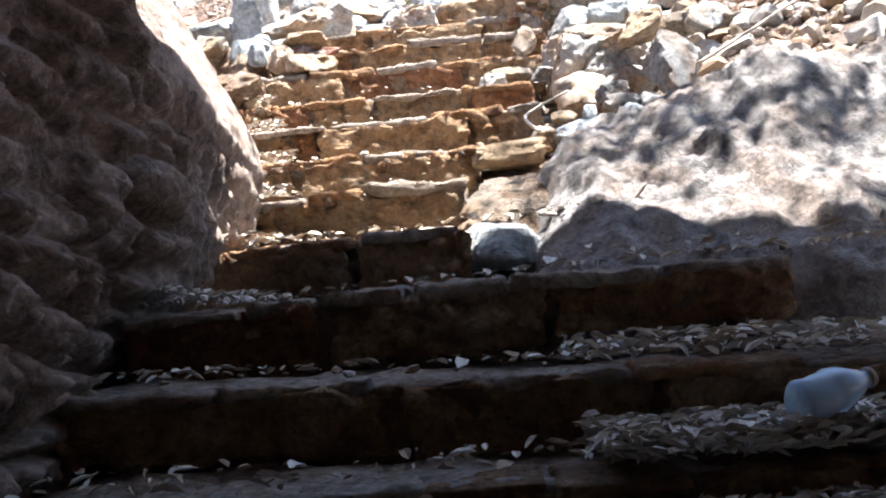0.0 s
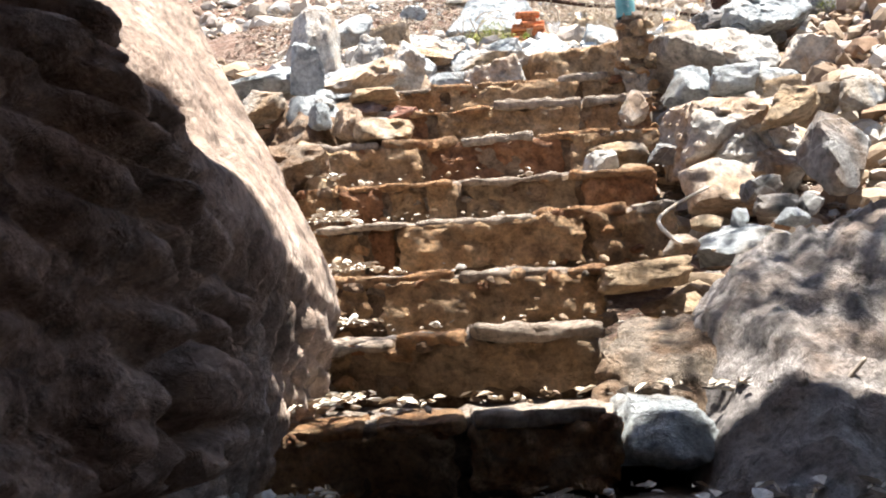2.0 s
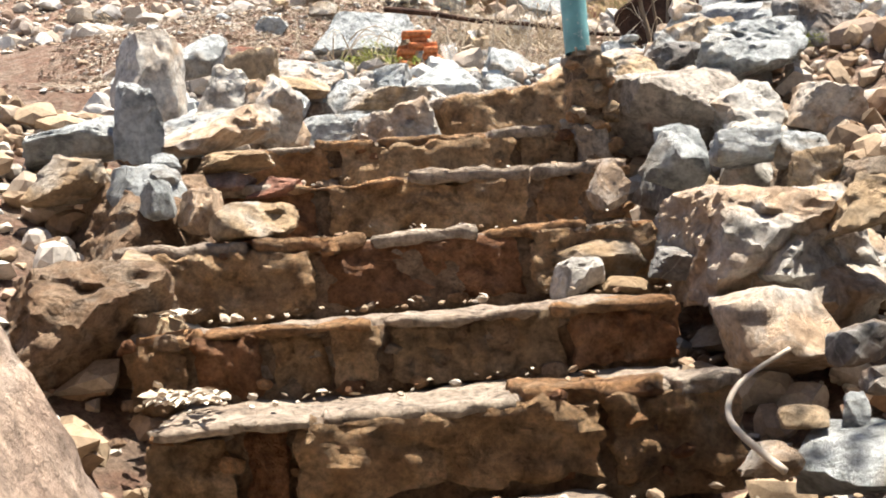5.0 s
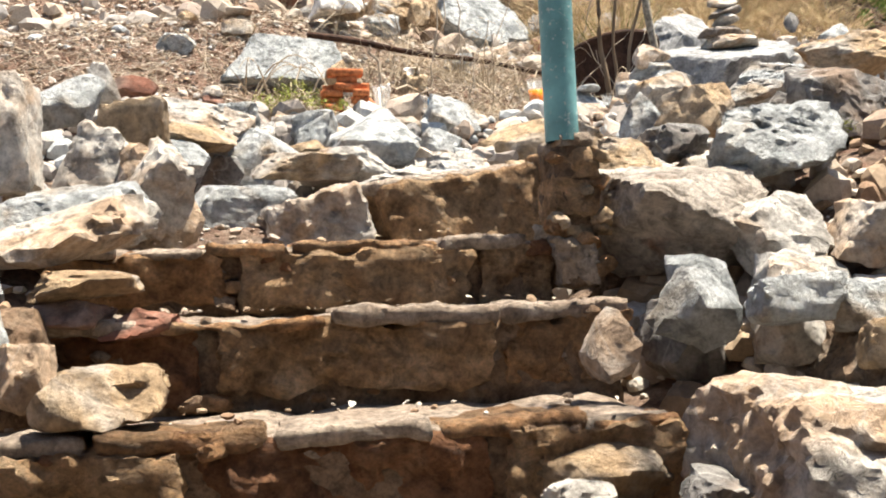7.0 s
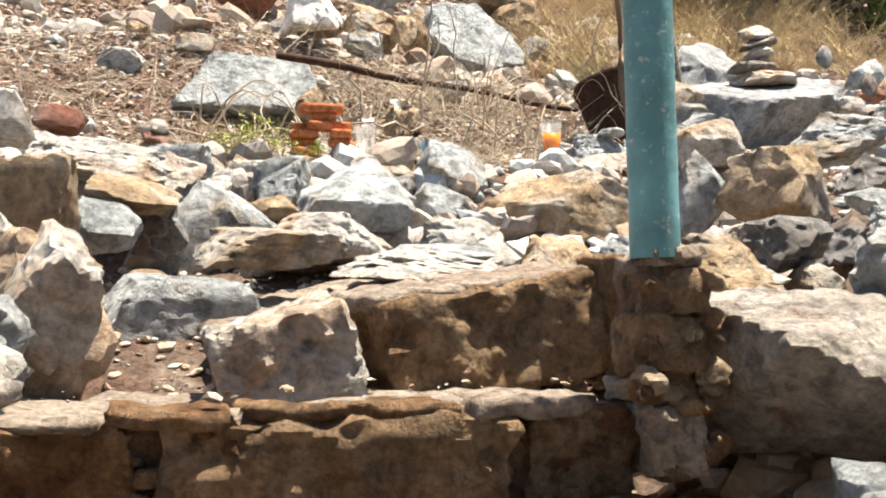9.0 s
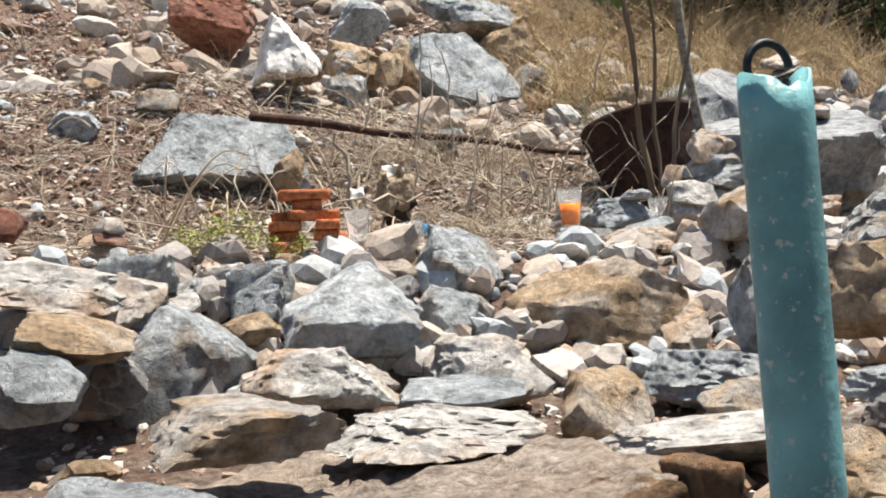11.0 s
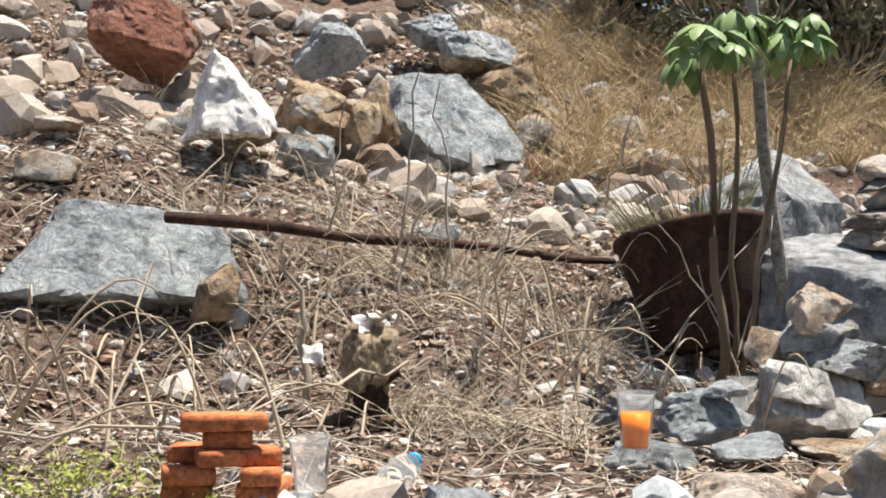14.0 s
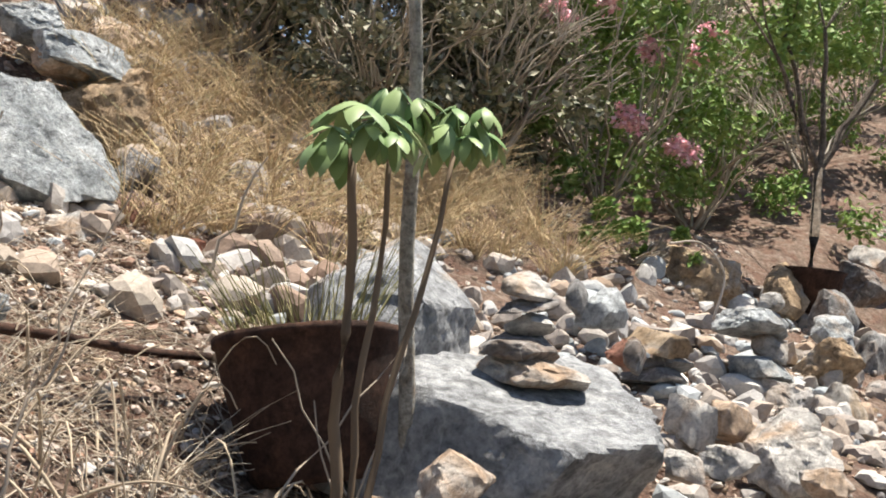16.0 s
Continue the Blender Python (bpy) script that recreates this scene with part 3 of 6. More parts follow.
rock(0.79, 5.93, 2.67, 0.22, 0.18, 0.21, GREY, 'broken blue grey limestone rock', 26, 22, 6, 1, 3, group="rocks of the stair bank")
rock(0.28, 4.05, 1.58, 0.36, 0.36, 0.22, OCHRE, 'brown ochre stained broken rock', 7, -3, -1, -4, 4, group="rocks of the stair bank")
rock(0.23, 3.51, 1.44, 0.33, 0.33, 0.18, GREY, 'broken blue grey limestone rock', 77, 10, 15, 1, 4, group="rocks of the stair bank")
rock(0.92, 5.31, 2.26, 0.51, 0.61, 0.45, PALE, 'pale dusty limestone rock with rough faces', 4, -20, 2, -0, 4, group="rocks of the stair bank")
rock(0.30, 3.74, 1.50, 0.44, 0.50, 0.36, BANKMORTAR, 'crumbling mound of brown earthy mortar and stones', 52, -17, 12, 0, 4, group="rocks of the stair bank")
rock(0.40, 4.29, 1.71, 0.23, 0.20, 0.12, OCHRE, 'flat brown ochre stained broken rock', 62, 7, 2, -4, 4, group="rocks of the stair bank")
rock(-0.72, 6.21, 2.91, 0.41, 0.35, 0.16, PALE, 'flat pale dusty limestone rock with rough faces', 27, -20, 7, -1, 4, group="rocks of the stair bank")
rock(-0.95, 6.13, 2.94, 0.18, 0.15, 0.31, GREY, 'broken blue grey limestone rock', 31, -0, 3, -6, 4, group="rocks of the stair bank")
rock(-1.04, 7.00, 3.27, 0.33, 0.28, 0.40, PALE, 'pale dusty limestone rock with rough faces', 33, 1, 6, 3, 4, group="rocks of the stair bank")
rock(-0.90, 7.45, 3.44, 0.32, 0.27, 0.18, GREY, 'broken blue grey limestone rock', 72, -16, 15, -5, 4, group="rocks of the stair bank")
rock(-0.72, 6.99, 3.15, 0.24, 0.22, 0.29, PALE, 'pale dusty limestone rock with rough faces', 83, -17, 15, 21, 4, group="rocks of the stair bank")
rock(-0.52, 6.89, 3.08, 0.22, 0.20, 0.30, PALE, 'pale dusty limestone rock with rough faces', 63, 7, 11, 18, 4, group="rocks of the stair bank")
shaped_rock(-0.26, 7.34, 3.0, 0.48, 0.26, 0.30, GREY, 'grey block of limestone set at the top of the steps', 121, (((0, -1, 0.08), 0.62), ((0, -0.1, 1), 0.75), ((-1, 0, 0.1), 0.85), ((1, 0, 0.25), 0.8), ((0, 0, -1), 0.9)), 2, 'rocks of the stair bank', 2, 0.05)
rock(-0.86, 5.97, 2.76, 0.14, 0.12, 0.10, GREY, 'flat broken blue grey limestone rock', 53, -7, 4, 2, 3, group="rocks of the stair bank")
rock(-0.64, 6.04, 2.77, 0.27, 0.23, 0.08, OCHRE, 'flat brown ochre stained broken rock', 50, 1, -0, 2, 4, group="rocks of the stair bank")
rock(-0.85, 5.82, 2.70, 0.12, 0.10, 0.08, GREY, 'flat broken blue grey limestone rock', 85, 20, 8, -5, 3, group="rocks of the stair bank")
rock(-0.57, 5.72, 2.56, 0.27, 0.23, 0.09, OCHRE, 'flat brown ochre stained broken rock', 34, -14, 5, -1, 4, group="rocks of the stair bank")
rock(-0.84, 5.67, 2.63, 0.11, 0.09, 0.12, GREY, 'broken blue grey limestone rock', 81, 7, 1, -5, 3, group="rocks of the stair bank")
rock(-0.72, 5.67, 2.59, 0.15, 0.13, 0.14, PALE, 'pale dusty limestone rock with rough faces', 49, -2, 5, -0, 4, group="rocks of the stair bank")
rock(-0.67, 6.01, 2.70, 0.19, 0.16, 0.09, RED, 'flat reddish brown earthy rock', 32, -12, -3, -6, 4, group="rocks of the stair bank")
rock(-0.51, 6.01, 2.68, 0.18, 0.15, 0.08, RED, 'flat reddish brown earthy rock', 70, -17, 7, 4, 4, group="rocks of the stair bank")
rock(0.95, 6.78, 3.14, 0.22, 0.19, 0.15, OCHRE, 'flat brown ochre stained broken rock', 67, -7, 2, 5, 4, group="rocks of the stair bank")
rock(1.35, 6.57, 3.17, 0.50, 0.40, 0.27, GREY, 'flat broken blue grey limestone rock', 71, -3, -2, -5, 4, group="rocks of the stair bank")
rock(1.13, 6.84, 3.19, 0.24, 0.20, 0.15, DARKROCK, 'flat dark grey broken rock', 98, 16, 1, 1, 4, group="rocks of the stair bank")
shaped_rock(0.98, 6.40, 2.925, 0.48, 0.46, 0.34, ROSE, 'pale rose stained overhanging rock beside the post', 123, (((-0.1, -0.35, 1), 0.55), ((-0.55, -0.6, -0.75), 0.55), ((0.2, -0.8, 0.5), 0.5), ((0.8, -0.3, -0.3), 0.7), ((0, 0, -1), 0.8)), 10, 'rocks of the stair bank', 4, 0.06)
rock(1.20, 6.52, 2.72, 0.95, 0.45, 0.66, BANKMORTAR, 'brown crumbling earth face of the bank', 91, 8, 0, 0, 4, group="earth of the banks")
rock(1.35, 5.75, 2.42, 0.9, 0.6, 0.5, BANKMORTAR, 'brown crumbling earth face of the bank', 95, -8, 0, 0, 4, group="earth of the banks")
rock(-0.95, 5.95, 2.55, 0.7, 0.7, 0.36, BANKMORTAR, 'brown crumbling earth face of the bank', 97, 12, 0, 0, 4, group="earth of the banks")
rock(-0.98, 5.30, 2.28, 0.5, 0.6, 0.34, BANKMORTAR, 'brown crumbling earth face of the bank', 98, 12, 0, 0, 4, group="earth of the banks")
rock(0.85, 6.01, 2.72, 0.19, 0.19, 0.18, GREY, 'broken blue grey limestone rock', 48, 14, 8, -5, 4, group="rocks of the stair bank")
rock(0.83, 6.09, 2.59, 0.26, 0.20, 0.22, DARKROCK, 'dark grey broken rock', 97, -13, 5, 6, 4, group="rocks of the stair bank")
rock(1.17, 6.25, 2.84, 0.30, 0.30, 0.29, PALE, 'pale dusty limestone rock with rough faces', 14, -1, -0, 6, 4, group="rocks of the stair bank")
rock(1.12, 6.02, 2.67, 0.42, 0.37, 0.30, PALE, 'pale dusty limestone rock with rough faces', 55, 18, 5, 4, 4, group="rocks of the stair bank")
rock(0.98, 5.78, 2.69, 0.23, 0.19, 0.14, GREY, 'flat broken blue grey limestone rock', 25, -4, 4, 3, 4, group="rocks of the stair bank")
rock(1.16, 5.78, 2.67, 0.23, 0.19, 0.14, GREY, 'flat broken blue grey limestone rock', 71, 6, -2, 5, 4, group="rocks of the stair bank")
rock(1.42, 6.14, 2.85, 0.28, 0.24, 0.21, PALE, 'flat pale dusty limestone rock with rough faces', 63, -15, -1, 4, 4, group="rocks of the stair bank")
rock(1.89, 7.08, 3.33, 0.51, 0.43, 0.35, DARKROCK, 'dark grey broken rock', 0, 16, 16, -3, 4, group="rocks of the stair bank")
rock(2.28, 7.68, 3.68, 0.52, 0.45, 0.21, OCHRE, 'flat brown ochre stained broken rock', 62, 9, 3, -6, 4, group="rocks of the stair bank")
rock(0.75, 5.47, 2.44, 0.32, 0.29, 0.22, PALE, 'pale dusty limestone rock with rough faces', 66, 13, 7, 1, 4, group="rocks of the stair bank")
rock(0.79, 5.28, 2.36, 0.44, 0.44, 0.33, PALE, 'pale dusty limestone rock with rough faces', 98, -11, 4, 4, 4, group="rocks of the stair bank")
rock(1.10, 5.53, 2.46, 0.17, 0.14, 0.20, OCHRE, 'brown ochre stained broken rock', 6, -14, -2, 4, 4, group="rocks of the stair bank")
rock(0.54, 5.80, 2.60, 0.15, 0.13, 0.13, PALE, 'pale dusty limestone rock with rough faces', 59, 5, 14, -32, 3, group="rocks of the stair bank")
rock(0.42, 5.58, 2.37, 0.37, 0.31, 0.16, OCHRE, 'flat brown ochre stained broken rock', 56, 12, 3, 1, 4, group="rocks of the stair bank")
rock(0.33, 5.42, 2.31, 0.15, 0.13, 0.12, PALE, 'pale dusty limestone rock with rough faces', 98, 5, 1, -1, 4, group="rocks of the stair bank")
rock(0.47, 5.43, 2.27, 0.19, 0.16, 0.07, OCHRE, 'flat brown ochre stained broken rock', 77, 4, 2, 6, 4, group="rocks of the stair bank")
rock(0.59, 5.37, 2.33, 0.15, 0.13, 0.09, DARKROCK, 'flat dark grey broken rock', 47, -16, 7, 4, 4, group="rocks of the stair bank")
rock(1.14, 5.63, 2.59, 0.17, 0.15, 0.15, OCHRE, 'flat brown ochre stained broken rock', 9, -13, 7, 4, 4, group="rocks of the stair bank")
rock(0.63, 7.14, 3.09, 0.24, 0.21, 0.10, OCHRE, 'flat brown ochre stained broken rock', 41, -4, 4, 5, 4, group="rocks of the stair bank")
rock(-0.51, 8.44, 3.55, 0.56, 0.47, 0.18, PALE, 'flat pale dusty limestone rock with rough faces', 96, -14, 3, 5, 4, group="stones of the rubble wall")
rock(-0.42, 8.10, 3.41, 0.33, 0.28, 0.13, OCHRE, 'flat brown ochre stained broken rock', 20, 15, 7, 4, 4, group="stones of the rubble wall")
rock(-0.62, 7.29, 3.30, 0.24, 0.21, 0.30, OCHRE, 'brown ochre stained broken rock', 9, -14, 10, 6, 4, group="stones of the rubble wall")
rock(-0.53, 6.93, 3.04, 0.29, 0.17, 0.37, PALE, 'pale dusty limestone rock with rough faces', 83, 11, 0, 6, 4, group="stones of the rubble wall")
rock(-0.50, 7.94, 3.30, 0.23, 0.20, 0.19, GREY, 'broken blue grey limestone rock', 84, -1, 2, 5, 4, group="stones of the rubble wall")
rock(-0.13, 8.35, 3.31, 0.40, 0.30, 0.38, GREY, 'broken blue grey limestone rock', 76, -9, 5, 5, 4, group="stones of the rubble wall")
rock(-0.33, 8.23, 3.29, 0.19, 0.16, 0.16, DARKROCK, 'dark grey broken rock', 47, -12, 2, -0, 3, group="stones of the rubble wall")
rock(0.09, 8.68, 3.55, 0.22, 0.19, 0.16, GREY, 'broken blue grey limestone rock', 57, -12, 9, -2, 3, group="stones of the rubble wall")
rock(0.04, 8.53, 3.42, 0.23, 0.19, 0.11, OCHRE, 'brown ochre stained broken rock', 40, 18, 5, -1, 3, group="stones of the rubble wall")
rock(0.22, 8.18, 3.24, 0.42, 0.35, 0.14, ROSE, 'flat rose stained limestone rock with rough faces', 69, -10, -1, -1, 4, group="stones of the rubble wall")
rock(0.70, 8.22, 3.26, 0.36, 0.30, 0.20, PALE, 'pale dusty limestone rock with rough faces', 51, -2, 13, 1, 4, group="stones of the rubble wall")
rock(-0.02, 8.17, 3.21, 0.13, 0.11, 0.12, GREY, 'broken blue grey limestone rock', 8, 20, 1, 1, 3, group="stones of the rubble wall")
rock(1.51, 8.04, 3.43, 0.25, 0.21, 0.33, GREY, 'broken blue grey limestone rock', 44, -2, 9, 6, 4, group="stones of the rubble wall")
rock(1.64, 7.75, 3.44, 0.36, 0.30, 0.27, OCHRE, 'brown ochre stained broken rock', 33, 5, -0, -2, 4, group="stones of the rubble wall")
rock(1.90, 8.86, 3.75, 0.41, 0.35, 0.24, OCHRE, 'flat brown ochre stained broken rock', 8, -1, 4, 2, 4, group="stones of the rubble wall")
rock(2.28, 8.47, 3.71, 0.48, 0.40, 0.24, GREY, 'broken blue grey limestone rock', 6, -15, 3, -3, 4, group="stones of the rubble wall")
rock(2.15, 8.04, 3.52, 0.24, 0.20, 0.16, DARKROCK, 'dark grey broken rock', 70, -15, 10, 3, 4, group="stones of the rubble wall")
rock(0.95, 6.68, 3.05, 0.23, 0.19, 0.13, OCHRE, 'flat brown ochre stained broken rock', 96, 9, -0, 0, 4, group="stones of the rubble wall")
rock(1.06, 6.93, 3.19, 0.19, 0.16, 0.09, DARKROCK, 'flat dark grey broken rock', 7, -18, -2, -6, 4, group="stones of the rubble wall")
rock(1.45, 7.04, 3.22, 0.23, 0.20, 0.16, DARKROCK, 'flat dark grey broken rock', 22, 17, 4, 2, 4, group="stones of the rubble wall")
rock(1.20, 6.78, 3.10, 0.19, 0.16, 0.12, OCHRE, 'flat brown ochre stained broken rock', 92, 10, 7, 2, 4, group="stones of the rubble wall")
rock(1.00, 6.78, 3.12, 0.20, 0.17, 0.06, PALE, 'flat pale dusty limestone rock with rough faces', 19, -18, 7, -2, 4, group="stones of the rubble wall")
rock(-0.87, 8.62, 3.73, 0.16, 0.14, 0.23, PALE, 'pale dusty limestone rock with rough faces', 61, 0, 13, -4, 3, group="stones of the rubble wall")
rock(-0.75, 9.03, 3.80, 0.21, 0.18, 0.13, RED, 'reddish brown earthy rock', 32, 0, 1, -1, 3, group="stones of the rubble wall")
rock(-0.37, 7.63, 3.13, 0.16, 0.14, 0.07, OCHRE, 'flat brown ochre stained broken rock', 21, 1, 1, 0, 3, group="stones of the rubble wall")
rock(1.35, 7.23, 3.24, 0.21, 0.18, 0.07, GREY, 'flat broken blue grey limestone rock', 2, -5, 7, -1, 4, group="stones of the rubble wall")
rock(1.76, 7.43, 3.36, 0.18, 0.15, 0.09, GREY, 'broken blue grey limestone rock', 14, -9, -0, 3, 3, group="stones of the rubble wall")
rock(-0.31, 8.39, 3.50, 0.26, 0.22, 0.19, PALE, 'pale dusty limestone rock with rough faces', 70, 15, 2, 4, 4, group="stones of the rubble wall")
rock(-0.28, 8.69, 3.60, 0.24, 0.20, 0.15, GREY, 'broken blue grey limestone rock', 57, -22, 8, 5, 4, group="stones of the rubble wall")
rock(-0.04, 8.83, 3.57, 0.17, 0.14, 0.15, PALE, 'pale dusty limestone rock with rough faces', 89, 22, 15, 2, 4, group="stones of the rubble wall")
rock(0.08, 8.58, 3.49, 0.19, 0.16, 0.23, GREY, 'broken blue grey limestone rock', 75, -5, 13, 4, 4, group="stones of the rubble wall")
rock(0.14, 8.98, 3.60, 0.20, 0.17, 0.11, DARKROCK, 'flat dark grey broken rock', 82, -14, 1, -0, 4, group="stones of the rubble wall")
rock(0.21, 8.87, 3.62, 0.12, 0.10, 0.08, OCHRE, 'brown ochre stained broken rock', 80, 15, 11, -1, 3, group="stones of the rubble wall")
rock(0.37, 9.04, 3.60, 0.24, 0.21, 0.15, GREY, 'broken blue grey limestone rock', 75, -13, 12, 1, 4, group="stones of the rubble wall")
rock(0.53, 8.84, 3.58, 0.23, 0.20, 0.11, OCHRE, 'flat brown ochre stained broken rock', 10, -8, 1, 5, 4, group="stones of the rubble wall")
rock(0.79, 8.80, 3.59, 0.32, 0.27, 0.24, GREY, 'broken blue grey limestone rock', 84, 17, 14, 5, 4, group="stones of the rubble wall")
rock(0.69, 8.55, 3.44, 0.30, 0.26, 0.18, GREY, 'broken blue grey limestone rock', 60, 21, 4, -6, 4, group="stones of the rubble wall")
rock(1.08, 8.97, 3.55, 0.15, 0.13, 0.15, OCHRE, 'brown ochre stained broken rock', 91, 21, -1, -2, 3, group="stones of the rubble wall")
rock(1.25, 9.03, 3.57, 0.18, 0.15, 0.14, PALE, 'pale dusty limestone rock with rough faces', 91, -20, 13, 0, 3, group="stones of the rubble wall")
rock(1.55, 9.03, 3.59, 0.50, 0.30, 0.25, PALE, 'pale dusty limestone rock with rough faces', 77, -11, -1, -4, 4, group="stones of the rubble wall")
rock(1.45, 9.32, 3.69, 0.27, 0.23, 0.10, GREY, 'flat broken blue grey limestone rock', 65, 18, 8, 2, 4, group="stones of the rubble wall")
rock(1.65, 9.45, 3.80, 0.31, 0.19, 0.15, GREY, 'broken blue grey limestone rock', 35, 15, 2, -5, 4, group="stones of the rubble wall")
rock(2.08, 9.55, 3.81, 0.40, 0.28, 0.24, PALE, 'pale dusty limestone rock with rough faces', 4, 5, 11, -6, 4, group="stones of the rubble wall")
rock(2.13, 9.32, 3.69, 0.49, 0.41, 0.11, OCHRE, 'flat brown ochre stained broken rock', 94, -22, -0, 2, 4, group="stones of the rubble wall")
rock(2.04, 9.11, 3.55, 0.38, 0.33, 0.24, GREY, 'broken blue grey limestone rock', 49, 11, 3, 4, 4, group="stones of the rubble wall")
rock(1.86, 8.79, 3.35, 0.28, 0.24, 0.19, PALE, 'flat pale dusty limestone rock with rough faces', 8, 6, 2, -1, 4, group="stones of the rubble wall")
rock(1.71, 8.83, 3.43, 0.22, 0.19, 0.15, OCHRE, 'brown ochre stained broken rock', 88, 11, 3, 4, 4, group="stones of the rubble wall")
rock(1.69, 9.25, 3.74, 0.21, 0.18, 0.06, GREY, 'flat broken blue grey limestone rock', 27, -10, 1, -4, 3, group="stones of the rubble wall")
rock(-0.38, 9.02, 3.68, 0.15, 0.13, 0.08, OCHRE, 'flat brown ochre stained broken rock', 96, -21, 0, 5, 3, group="stones of the rubble wall")
rock(-0.38, 9.02, 3.73, 0.13, 0.11, 0.06, RED, 'flat reddish brown earthy rock', 96, 18, 2, 5, 3, group="stones of the rubble wall")
rock(-0.39, 9.02, 3.78, 0.12, 0.10, 0.06, PALE, 'flat pale dusty limestone rock with rough faces', 33, 5, -3, -3, 3, group="stones of the rubble wall")
rock(-0.29, 8.97, 3.62, 0.11, 0.10, 0.13, GREY, 'broken blue grey limestone rock', 78, 5, 10, 2, 3, group="stones of the rubble wall")
rock(-0.46, 8.97, 3.60, 0.12, 0.10, 0.13, RED, 'reddish brown earthy rock', 21, 11, 16, -5, 3, group="stones of the rubble wall")
rock(1.41, 8.43, 3.35, 0.22, 0.19, 0.20, PALE, 'flat pale dusty limestone rock with rough faces', 27, 5, -0, 2, 4, group="stones of the rubble wall")
rock(-0.15, 8.52, 3.50, 0.13, 0.11, 0.08, PALE, 'pale dusty limestone rock with rough faces', 43, 17, 0, -0, 3, group="stones of the rubble wall")
rock(-0.15, 8.72, 3.55, 0.12, 0.10, 0.07, GREY, 'broken blue grey limestone rock', 11, -22, 2, 1, 3, group="stones of the rubble wall")
rock(-0.23, 8.77, 3.56, 0.12, 0.10, 0.07, GREY, 'broken blue grey limestone rock', 40, -11, 0, 4, 3, group="stones of the rubble wall")
rock(0.37, 8.77, 3.56, 0.15, 0.13, 0.10, GREY, 'broken blue grey limestone rock', 95, -9, 10, 1, 3, group="stones of the rubble wall")
rock(0.51, 8.62, 3.51, 0.15, 0.13, 0.11, DARKROCK, 'dark grey broken rock', 91, -19, 1, 4, 3, group="stones of the rubble wall")
rock(1.36, 8.02, 3.20, 0.49, 0.39, 0.18, GREY, 'flat broken blue grey limestone rock', 33, 11, 4, 3, 4, group="stones of the rubble wall")
rock(0.18, 8.01, 3.27, 0.45, 0.36, 0.19, PALE, 'flat pale dusty limestone rock with rough faces', 77, -20, 8, -2, 4, group="stones of the rubble wall")
rock(0.42, 7.63, 3.17, 0.55, 0.44, 0.12, PALE, 'flat pale dusty limestone rock with rough faces', 6, 15, 5, 6, 4, group="stones of the rubble wall")
rock(0.88, 7.80, 3.19, 0.33, 0.28, 0.17, OCHRE, 'flat brown ochre stained broken rock', 7, 20, 8, 5, 4, group="stones of the rubble wall")
rock(-0.04, 7.51, 3.22, 0.40, 0.34, 0.12, OCHRE, 'flat brown ochre stained broken rock', 63, 8, 4, -3, 4, group="stones of the rubble wall")
rock(0.95, 7.43, 3.12, 0.62, 0.47, 0.13, PALE, 'flat pale dusty limestone rock with rough faces', 69, -17, 2, -4, 4, group="stones of the rubble wall")
rock(0.56, 7.96, 3.22, 0.37, 0.31, 0.09, GREY, 'flat broken blue grey limestone rock', 4, -0, 1, -2, 4, group="stones of the rubble wall")
rock(1.19, 7.64, 3.17, 0.25, 0.22, 0.14, OCHRE, 'flat brown ochre stained broken rock', 30, 11, -1, -6, 4, group="stones of the rubble wall")
rock(0.82, 11.65, 4.74, 0.30, 0.25, 0.31, GREY, 'broken blue grey limestone rock', 86, -6, 15, 4, 3, group="rocks on the hillside")
rock(1.49, 12.90, 5.15, 0.31, 0.26, 0.53, OCHRE, 'brown ochre stained broken rock', 28, -7, 11, -2, 3, group="rocks on the hillside")
rock(2.37, 13.49, 5.43, 0.59, 0.51, 0.56, OCHRE, 'brown ochre stained broken rock', 27, -14, 16, -2, 4, group="rocks on the hillside")
rock(0.27, 11.75, 4.86, 0.33, 0.28, 0.20, DARKROCK, 'dark grey broken rock', 88, -21, 3, -5, 3, group="rocks on the hillside")
rock(0.54, 11.49, 4.84, 0.28, 0.24, 0.18, OCHRE, 'brown ochre stained broken rock', 5, 10, 7, 5, 3, group="rocks on the hillside")
rock(1.01, 12.27, 5.04, 0.47, 0.40, 0.34, OCHRE, 'brown ochre stained broken rock', 20, 20, 12, 4, 4, group="rocks on the hillside")
rock(1.34, 12.44, 5.07, 0.25, 0.21, 0.29, OCHRE, 'brown ochre stained broken rock', 45, -16, 6, -1, 3, group="rocks on the hillside")
rock(-0.64, 10.85, 4.43, 0.31, 0.26, 0.19, GREY, 'broken blue grey limestone rock', 95, -22, 6, 2, 4, group="rocks on the hillside")
rock(1.96, 12.35, 4.68, 0.31, 0.27, 0.27, PALE, 'pale dusty limestone rock with rough faces', 14, 12, 6, 3, 3, group="rocks on the hillside")
rock(-0.22, 11.43, 4.82, 0.20, 0.17, 0.07, PALE, 'flat pale dusty limestone rock with rough faces', 20, -7, -2, 1, 3, group="rocks on the hillside")
rock(-0.57, 11.23, 4.72, 0.16, 0.14, 0.08, OCHRE, 'flat brown ochre stained broken rock', 76, 21, 4, 0, 3, group="rocks on the hillside")
rock(-0.23, 11.04, 4.59, 0.24, 0.20, 0.15, OCHRE, 'brown ochre stained broken rock', 48, -7, 10, -6, 3, group="rocks on the hillside")
rock(1.21, 13.27, 5.59, 0.44, 0.37, 0.37, GREY, 'broken blue grey limestone rock', 5, -3, 0, 4, 4, group="rocks on the hillside")
